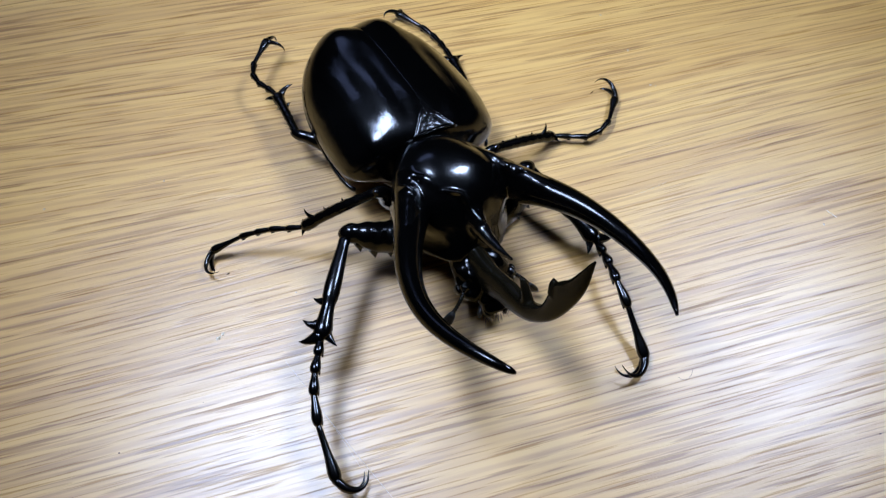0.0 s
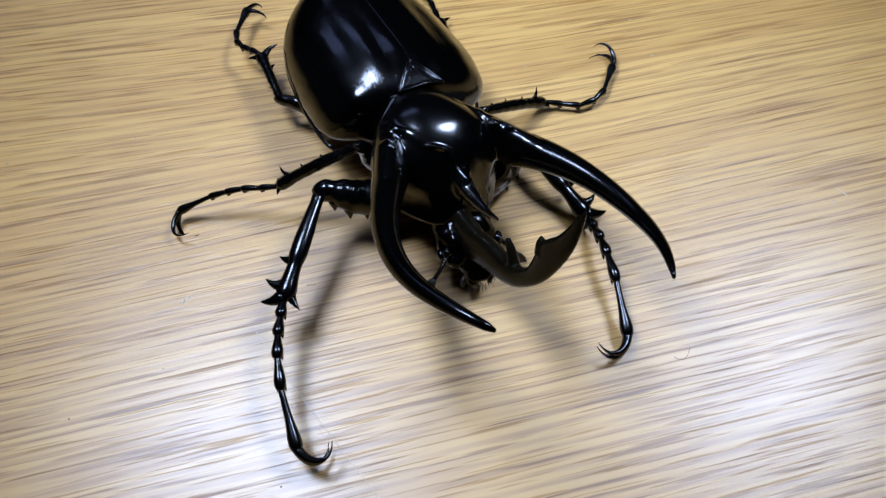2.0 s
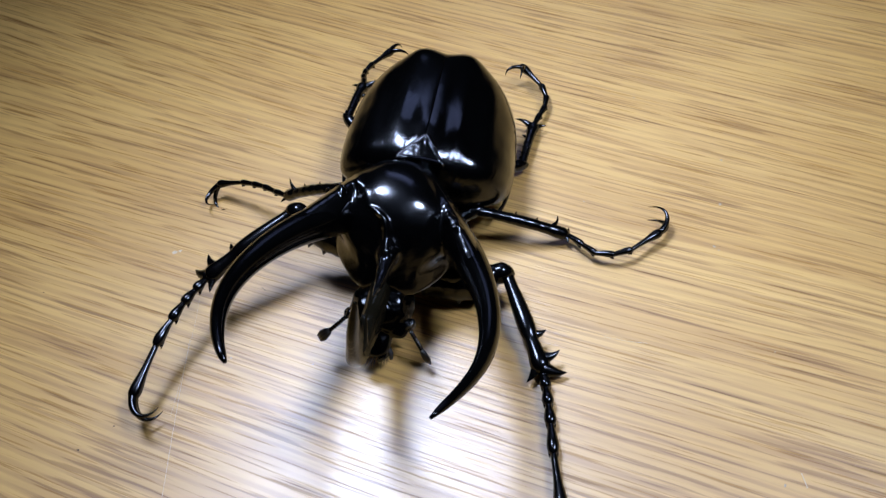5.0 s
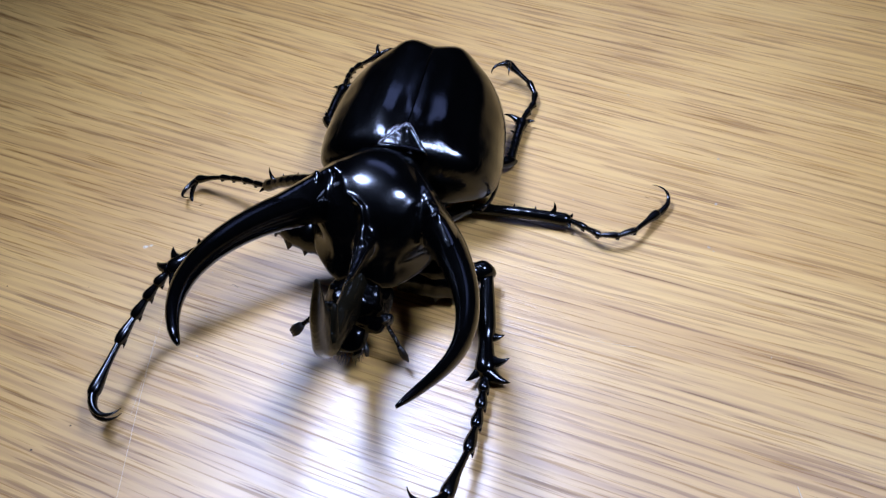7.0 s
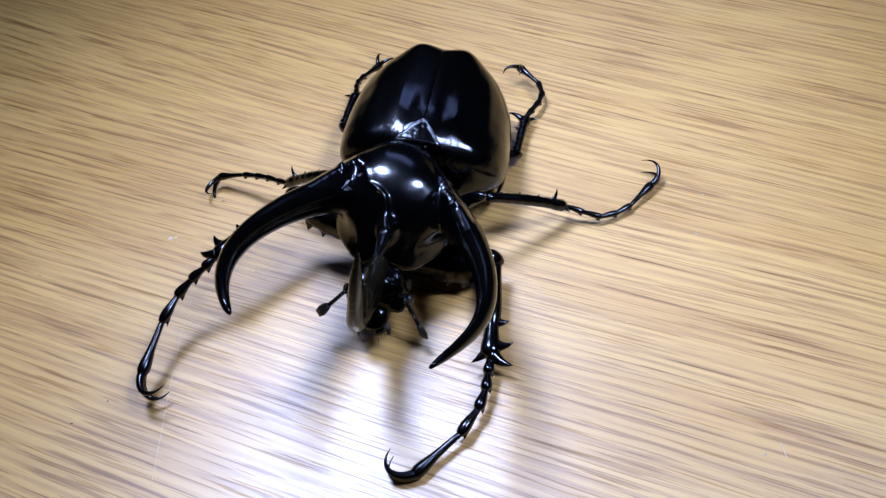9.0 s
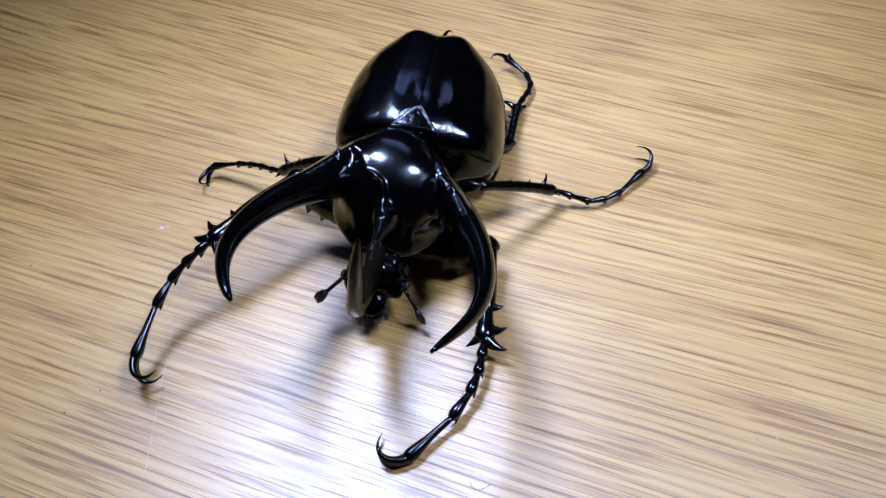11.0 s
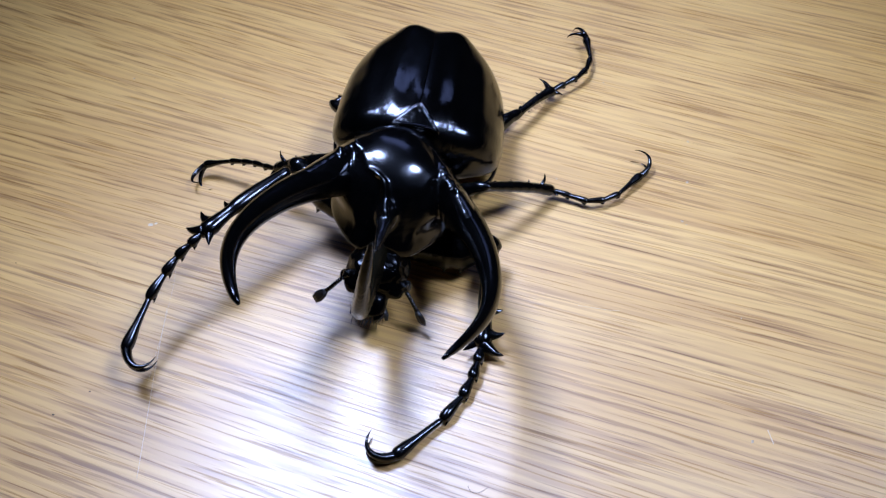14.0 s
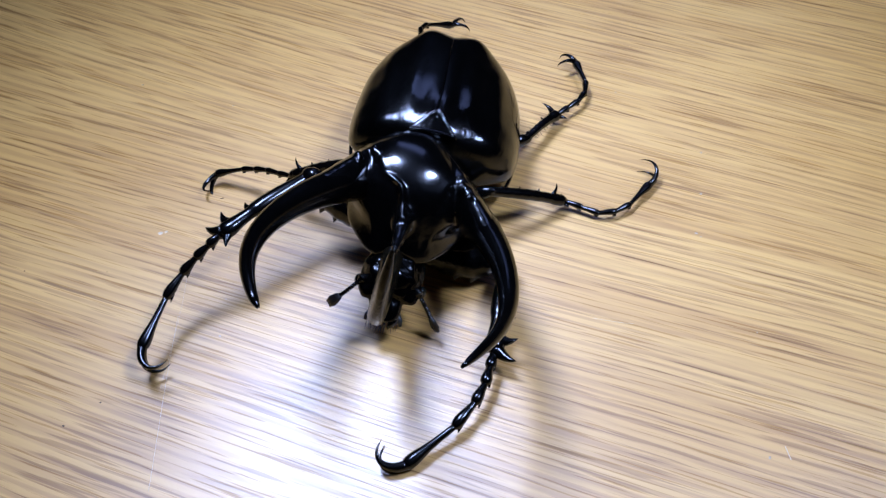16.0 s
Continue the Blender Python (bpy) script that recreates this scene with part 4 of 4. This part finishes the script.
right_fore.step(0, (-22.9, 84.2, 13.2), (-27.6, 63.1, 11.1), (-28.8, 52.7, 9.6), (-25.0, 38.2, 5.7), (-19.5, 40.4, 4.2))
right_fore.step(4.5, (-23.5, 83.6, 15.0), (-30.8, 64.6, 9.2), (-30.1, 54.4, 9.0), (-26.4, 39.6, 5.6), (-20.8, 41.2, 4.1))
right_fore.step(7, (-20.6, 81.2, 15.5), (-28.4, 62.5, 13.0), (-29.5, 53.6, 9.0), (-25.2, 40.0, 6.6), (-19.9, 41.0, 3.6))
right_fore.step(9, (-21.7, 83.2, 15.5), (-24.7, 64.0, 13.8), (-28.1, 54.8, 9.2), (-23.6, 40.4, 5.2), (-17.9, 41.6, 4.1))
right_fore.step(12.5, (-20.4, 86.7, 16.0), (-25.4, 65.0, 14.2), (-28.1, 56.7, 11.0), (-24.9, 41.6, 5.8), (-19.5, 42.6, 4.2))
right_fore.step(13, (-21.2, 86.1, 16.5), (-26.6, 66.4, 15.0), (-28.6, 56.9, 12.5), (-25.6, 42.1, 8.5), (-20.8, 43.6, 6.5))
right_fore.step(14, (-20.9, 87.9, 16.4), (-24.9, 65.5, 15.5), (-27.0, 57.6, 12.5), (-24.0, 42.4, 8.0), (-19.3, 44.3, 6.0))
right_fore.step(14.5, (-18.4, 87.4, 16.4), (-23.5, 65.7, 15.2), (-26.2, 57.5, 12.0), (-23.1, 42.9, 6.8), (-18.2, 43.8, 4.8))
right_fore.step(16, (-20.6, 87.8, 16.4), (-26.0, 68.0, 15.0), (-29.4, 58.6, 10.0), (-26.9, 45.1, 5.9), (-21.3, 46.4, 3.9))
left_middle = Leg("middle", 1, (-19, 7, 7))
left_middle.step(0, (7.1, 103.6, 11.0), (21.2, 112.6, 1.9), (30.3, 111.9, 2.6), (36.0, 122.3, 1.2), (30.8, 125.1, 1.0))
left_middle.step(3.5, (6.6, 103.2, 11.3), (19.7, 113.2, 1.9), (29.1, 112.5, 1.6), (35.3, 122.8, 1.7), (31.0, 126.8, 0.9))
left_middle.step(4.5, (4.5, 104.6, 9.6), (19.5, 113.3, 1.9), (28.5, 111.8, 2.8), (35.2, 121.9, 2.5), (30.9, 125.5, 0.7))
left_middle.step(6.8, (4.1, 107.6, 5.5), (21.7, 115.2, 1.9), (31.0, 114.4, 2.6), (34.5, 125.8, 2.0), (29.4, 128.5, 0.8))
left_middle.step(6.9, (3.7, 107.9, 5.1), (21.5, 116.2, 1.9), (30.9, 116.1, 2.1), (33.9, 127.7, 2.0), (29.1, 130.9, 0.8))
left_middle.step(7, (2.3, 110.8, 2.0), (20.7, 118.0, 1.9), (29.8, 117.2, 3.4), (33.4, 128.4, 1.2), (29.0, 132.4, 0.9))
left_middle.step(7.1, (7.2, 104.1, 9.2), (23.4, 115.4, 4.6), (32.5, 113.7, 7.1), (41.5, 120.5, 4.1), (39.2, 126.0, 5.1))
left_middle.step(7.2, (8.0, 102.5, 10.1), (22.7, 114.1, 4.8), (32.0, 114.8, 6.7), (43.5, 118.1, 4.4), (43.4, 124.1, 5.2))
left_middle.step(7.3, (10.1, 100.4, 12.9), (24.0, 114.1, 5.8), (33.3, 115.3, 6.7), (44.9, 118.0, 4.5), (44.6, 123.9, 5.0))
left_middle.step(7.4, (10.3, 100.9, 13.2), (23.8, 115.6, 5.5), (33.2, 116.8, 6.7), (44.9, 119.6, 4.9), (45.1, 125.4, 4.6))
left_middle.step(7.5, (7.7, 106.8, 8.5), (23.2, 117.9, 4.5), (31.2, 122.3, 1.7), (38.8, 131.7, 1.4), (35.3, 136.6, 1.4))
left_middle.step(7.6, (10.0, 105.0, 12.3), (24.3, 116.7, 6.0), (30.2, 122.5, 1.3), (34.3, 133.7, 1.1), (29.7, 137.7, 1.5))
left_middle.step(7.8, (10.7, 104.3, 14.0), (22.8, 117.0, 5.6), (29.4, 122.6, 1.6), (33.1, 134.0, 1.0), (28.6, 138.1, 1.6))
left_middle.step(8, (9.9, 103.9, 13.7), (22.2, 116.2, 5.0), (29.1, 121.8, 1.4), (32.8, 133.2, 1.1), (28.6, 137.5, 1.5))
left_middle.step(9, (10.2, 102.1, 14.4), (20.4, 117.0, 3.8), (28.0, 120.7, 1.5), (31.5, 133.1, 1.7), (26.8, 136.7, 1.0))
left_middle.step(12.5, (11.8, 101.1, 14.9), (18.8, 117.4, 4.0), (27.0, 121.0, 1.5), (31.1, 133.0, 1.1), (26.9, 137.3, 1.3))
left_middle.step(12.6, (12.1, 101.8, 14.5), (20.5, 116.7, 5.1), (27.7, 122.1, 2.1), (39.3, 125.5, 1.2), (40.0, 131.5, 1.0))
left_middle.step(12.8, (12.4, 102.4, 13.9), (20.5, 117.4, 4.1), (29.9, 121.1, 1.9), (42.1, 122.7, 1.3), (44.9, 128.0, 1.0))
left_middle.step(13, (13.3, 103.8, 13.0), (18.5, 119.2, 1.9), (29.1, 122.8, 1.2), (40.0, 128.1, 1.1), (41.0, 134.0, 1.4))
left_middle.step(13.2, (14.3, 106.0, 11.7), (20.2, 121.4, 1.9), (29.5, 123.4, 1.8), (33.8, 134.6, 1.3), (30.2, 139.3, 1.1))
left_middle.step(14.5, (10.0, 104.6, 11.7), (18.5, 118.3, 1.9), (27.7, 120.1, 1.8), (31.4, 131.6, 1.3), (26.8, 135.5, 1.4))
left_middle.step(16, (8.9, 106.2, 11.1), (19.0, 119.4, 1.9), (28.1, 121.1, 1.7), (31.4, 132.7, 1.6), (26.6, 136.4, 1.1))
right_middle = Leg("middle", -1, (-19, -7, 7))
right_middle.step(0, (-15.9, 88.9, 20.3), (-32.3, 88.2, 9.8), (-41.4, 89.4, 7.2), (-52.4, 88.1, 2.6), (-49.5, 83.1, 1.2))
right_middle.step(4.5, (-15.5, 90.6, 18.6), (-32.3, 88.6, 8.9), (-41.7, 88.9, 7.4), (-52.9, 86.9, 3.7), (-49.2, 83.0, 1.2))
right_middle.step(7, (-15.5, 90.7, 18.4), (-32.4, 89.9, 8.8), (-41.6, 89.7, 6.4), (-52.8, 87.2, 2.8), (-48.6, 83.1, 1.4))
right_middle.step(9, (-14.7, 90.2, 18.6), (-31.3, 89.7, 8.5), (-40.6, 89.7, 6.3), (-51.8, 87.1, 3.0), (-47.8, 83.0, 1.4))
right_middle.step(12.5, (-14.0, 92.3, 18.6), (-30.8, 89.5, 9.2), (-40.0, 89.7, 6.8), (-51.1, 87.1, 3.1), (-47.2, 83.0, 1.4))
right_middle.step(14.5, (-12.8, 92.1, 18.8), (-29.7, 89.8, 9.4), (-38.8, 90.0, 6.8), (-49.8, 87.1, 3.1), (-45.9, 83.1, 1.0))
right_middle.step(16, (-13.2, 93.7, 18.6), (-29.9, 90.7, 9.0), (-39.1, 90.4, 6.7), (-49.9, 87.1, 2.8), (-45.8, 83.1, 1.0))
left_hind = Leg("hind", 1, (-33, 8, 6))
left_hind.step(0, (3.3, 124.2, 3.9), (-0.4, 136.4, 1.9), (-4.6, 144.5, 1.2), (-12.8, 151.7, 1.7), (-14.4, 147.2, 4.5))
left_hind.step(4.5, (1.6, 125.3, 2.3), (-3.0, 137.5, 1.9), (-5.0, 146.2, 2.6), (-13.8, 151.0, 4.1), (-14.6, 145.6, 4.2))
left_hind.step(7, (1.6, 125.6, 2.0), (-3.5, 137.7, 1.9), (-5.9, 146.3, 1.9), (-15.0, 149.9, 4.2), (-14.6, 144.5, 4.0))
left_hind.step(9, (2.4, 126.2, 2.6), (-2.8, 138.2, 2.2), (-3.8, 147.2, 3.0), (-12.7, 151.8, 3.8), (-12.6, 146.4, 4.6))
left_hind.step(12.5, (2.6, 126.6, 2.0), (-2.9, 138.3, 1.9), (-5.5, 146.9, 1.2), (-14.6, 150.9, 2.2), (-14.9, 147.1, 6.1))
left_hind.step(13.4, (3.6, 126.4, 2.6), (-2.1, 138.0, 1.9), (-4.5, 146.4, 3.3), (-13.9, 149.9, 3.0), (-15.5, 144.9, 1.6))
left_hind.step(13.5, (3.1, 126.6, 2.7), (-1.8, 138.6, 1.9), (-1.1, 147.4, 3.1), (-9.5, 152.8, 3.9), (-12.5, 148.8, 1.4))
left_hind.step(13.6, (1.4, 127.8, 3.1), (3.6, 140.6, 4.0), (7.6, 148.7, 6.4), (2.5, 157.4, 6.3), (-6.5, 156.7, 1.7))
left_hind.step(13.7, (3.2, 133.2, 3.3), (6.3, 145.8, 3.0), (11.8, 152.3, 3.4), (14.8, 164.0, 3.0), (11.1, 170.4, 2.4))
left_hind.step(13.8, (1.2, 135.2, 4.1), (3.7, 147.8, 2.4), (8.4, 160.6, 2.6), (5.4, 171.1, 2.6), (1.3, 171.1, 2.2))
left_hind.step(14, (1.7, 134.3, 4.2), (3.3, 147.1, 2.4), (6.5, 157.4, 2.6), (0.4, 168.4, 2.6), (-3.7, 167.6, 2.2))
left_hind.step(14.5, (1.1, 134.4, 4.2), (2.7, 147.1, 2.4), (5.3, 155.0, 2.6), (-1.5, 167.2, 2.6), (-5.2, 165.8, 2.2))
left_hind.step(16, (3.7, 128.9, 4.6), (4.3, 141.7, 2.4), (6.2, 151.2, 2.6), (-1.1, 160.1, 2.6), (-4.6, 158.5, 2.2))
right_hind = Leg("hind", -1, (-33, -8, 6))
right_hind.step(0, (-34.5, 111.8, 9.1), (-39.8, 123.7, 8.1), (-45.7, 130.4, 7.4), (-43.5, 140.2, 7.0), (-40.0, 141.5, 3.0))
right_hind.step(2.5, (-33.8, 110.8, 7.2), (-38.9, 122.7, 7.9), (-45.2, 128.6, 5.3), (-44.8, 138.5, 4.0), (-40.0, 139.6, 1.6))
right_hind.step(3, (-31.2, 114.9, 16.5), (-39.6, 124.5, 14.1), (-45.7, 130.3, 10.8), (-52.8, 136.4, 7.4), (-45.8, 138.9, 1.4))
right_hind.step(3.3, (-28.5, 116.6, 12.9), (-30.9, 129.3, 12.3), (-36.4, 136.3, 10.7), (-45.2, 136.4, 5.9), (-45.8, 138.9, 1.1))
right_hind.step(3.5, (-28.1, 117.0, 12.5), (-33.6, 128.5, 15.1), (-36.7, 135.7, 10.7), (-44.3, 135.6, 4.2), (-46.1, 139.7, 1.0))
right_hind.step(3.8, (-31.0, 110.5, 16.0), (-35.2, 122.3, 12.2), (-39.8, 130.0, 11.6), (-44.8, 136.5, 5.8), (-45.8, 139.2, 1.1))
right_hind.step(4.5, (-32.4, 110.6, 13.5), (-37.8, 122.3, 11.6), (-43.5, 128.6, 8.7), (-44.4, 138.5, 7.2), (-40.9, 142.2, 5.0))
right_hind.step(7, (-34.0, 110.5, 9.4), (-39.8, 122.1, 7.9), (-44.3, 129.6, 5.9), (-45.2, 139.1, 3.1), (-45.8, 144.4, 1.8))
right_hind.step(9, (-33.1, 110.1, 8.2), (-39.2, 121.5, 6.7), (-44.5, 128.3, 4.4), (-46.4, 137.8, 1.9), (-46.2, 143.3, 1.6))
right_hind.step(9.2, (-31.1, 113.8, 11.5), (-40.5, 122.7, 10.3), (-47.5, 128.5, 10.4), (-51.9, 137.2, 8.2), (-48.9, 140.9, 5.2))
right_hind.step(9.4, (-32.0, 116.6, 10.4), (-39.3, 131.0, 6.6), (-42.3, 139.7, 7.4), (-46.1, 149.0, 7.3), (-45.1, 154.4, 6.4))
right_hind.step(9.7, (-28.7, 118.0, 9.2), (-38.2, 130.5, 6.6), (-37.4, 144.9, 6.1), (-37.9, 156.2, 3.8), (-34.5, 160.5, 3.6))
right_hind.step(11.8, (-31.0, 115.2, 11.5), (-27.9, 127.5, 8.7), (-28.9, 136.4, 7.2), (-28.3, 145.6, 3.2), (-26.8, 150.5, 1.3))
right_hind.step(13.5, (-32.4, 111.4, 8.9), (-24.5, 122.4, 12.0), (-25.5, 131.3, 10.3), (-25.3, 140.6, 6.7), (-24.0, 145.6, 4.7))
right_hind.step(14.1, (-31.8, 111.8, 10.1), (-25.7, 123.2, 12.1), (-26.8, 132.0, 10.5), (-26.2, 141.2, 6.7), (-24.9, 146.2, 4.6))
right_hind.step(14.3, (-30.8, 113.8, 11.5), (-40.3, 122.2, 9.0), (-47.6, 127.5, 9.9), (-53.5, 135.2, 7.4), (-54.3, 140.2, 5.2))
right_hind.step(14.5, (-29.7, 119.3, 6.8), (-35.1, 132.8, 10.8), (-41.9, 138.5, 12.6), (-48.6, 145.7, 11.0), (-50.8, 147.1, 3.4))
right_hind.step(14.7, (-23.0, 125.0, 10.9), (-35.0, 135.0, 11.6), (-39.1, 143.0, 11.4), (-42.0, 152.4, 9.4), (-42.3, 157.1, 6.6))
right_hind.step(15, (-22.4, 123.6, 9.4), (-34.8, 134.3, 10.8), (-33.9, 147.0, 8.3), (-32.9, 157.2, 3.7), (-31.4, 162.4, 2.7))
right_hind.step(15.2, (-23.5, 122.7, 11.3), (-32.3, 134.0, 8.1), (-31.8, 143.7, 7.2), (-33.4, 153.5, 4.1), (-31.5, 157.6, 1.0))
right_hind.step(15.4, (-28.0, 115.1, 16.8), (-27.7, 128.5, 10.8), (-33.2, 140.9, 8.2), (-33.2, 151.9, 3.6), (-38.1, 155.1, 1.7))
right_hind.step(15.5, (-26.3, 115.9, 19.9), (-30.6, 129.6, 13.8), (-40.1, 137.4, 11.9), (-42.0, 146.7, 8.7), (-41.7, 150.0, 2.4))
right_hind.step(15.7, (-27.2, 122.4, 15.0), (-33.6, 137.5, 12.5), (-38.5, 145.1, 11.6), (-40.6, 154.5, 8.9), (-40.2, 159.5, 6.7))
right_hind.step(16, (-27.7, 121.0, 12.3), (-29.5, 137.7, 11.1), (-36.4, 147.1, 8.8), (-34.0, 156.0, 4.5), (-30.0, 160.4, 2.0))



# ---- dust, fibres and scratches on the lacquer ----
def fleck(name, x, y, size, mat, label, seed, long=1.0, angle=0.0):
    """A lumpy crumb lying on the table."""
    rng = random.Random(seed)
    bm = bmesh.new()
    bmesh.ops.create_icosphere(bm, subdivisions=2, radius=1)
    for v in bm.verts:
        k = rng.uniform(0.65, 1.2)
        v.co = Vector((v.co.x * size * long * k, v.co.y * size * k, max(-0.3, v.co.z) * size * 0.45 * k)) * MM
    low = min(v.co.z for v in bm.verts)
    for v in bm.verts:
        v.co.z -= low
    me = bpy.data.meshes.new(name)
    bm.to_mesh(me)
    bm.free()
    me.materials.append(mat)
    ob = new(name, me)
    ob.location, ob.rotation_euler = (x * MM, y * MM, 0), (0, 0, radians(angle))
    return tagged(ob, label, "dust")


def thread(name, pts, radius, mat, label, category):
    """A thin line lying on the table."""
    ob = new(name, mesh_of(name, *scaled(tube(curve_points([(x, y, radius * 0.9) for x, y in pts], 20), [radius] * 20, 6)), mat))
    return tagged(ob, label, category)


WHITE_FLECKS = [(44.9, 126.6, 0.32), (46.0, 126.2, 0.2), (41.2, 137.2, 0.38), (36.2, 148.8, 0.30), (10.9, 157.8, 0.25), (-92.1, 102.3, 0.35), (-66.0, 108.0, 0.3),
                (75.0, 87.5, 0.32), (17.2, 124.5, 0.22), (-20.5, 56.6, 0.25), (-5.8, 64.0, 0.2), (-33.0, 72.0, 0.16), (64.0, 110.0, 0.16), (-25.8, 63.7, 0.16), (-35.1, 78.5, 0.2)]
for n, (x, y, r) in enumerate(WHITE_FLECKS):
    tagged(fleck("dust_fleck", x, y, r * 0.7, DUST, "tiny pale dust fleck on the lacquered table", n, 1.4, 40 * n), group="dust flecks on the table")
for n, (x, y, r) in enumerate([(-50.4, 69.2, 0.42), (-49.6, 70.1, 0.3)]):
    tagged(fleck("dust_fleck", x, y, r, SCUFF, "pale smudge of dust on the table", 40 + n, 1.3, 30), group="dust flecks on the table")
for n, (x, y, r, a) in enumerate([(-31.0, 27.2, 0.26, 20), (74.4, 43.1, 0.22, 0), (-67.5, 46.7, 0.2, 15), (-29.0, 34.1, 0.22, 20), (-52.2, 55.8, 0.12, 20)]):
    tagged(fleck("crumb", x, y, r * 0.65, FIBRE, "tiny dark crumb on the lacquered table", 60 + n, 1.6, a), group="crumbs on the table")
thread("fibre", [(39.6, 55.9), (41.0, 54.6), (42.0, 55.6), (42.6, 57.4)], 0.035, FIBRE, "short dark curled fibre lying on the table", "fibre")
thread("fibre", [(-27.2, 71.9), (-26.6, 72.6), (-26.2, 71.6), (-25.7, 72.2)], 0.05, FIBRE, "hair-thin dark fibre on the table", "fibre")
for path, r in (([(-8.5, 27.0), (-14.3, 34.4), (-21.0, 42.3), (-30.9, 55.5)], 0.035), ([(76.3, 90.8), (77.2, 89.8), (78.0, 88.9)], 0.07), ([(37.3, 97.3), (41.0, 98.5), (44.4, 100.1)], 0.035),
                ([(-36.6, 63.4), (-31.3, 57.3), (-21.3, 41.4)], 0.02)):
    thread("scratch", path, r, SCUFF, "fine pale scratch in the table's lacquer", "scratch")



def motions():
    walk(beetle, [(r[0], root_pose(r[0])) for r in DRIFT])
    for leg in (left_fore, right_fore, left_middle, right_middle, left_hind, right_hind):
        leg.key()


motions()
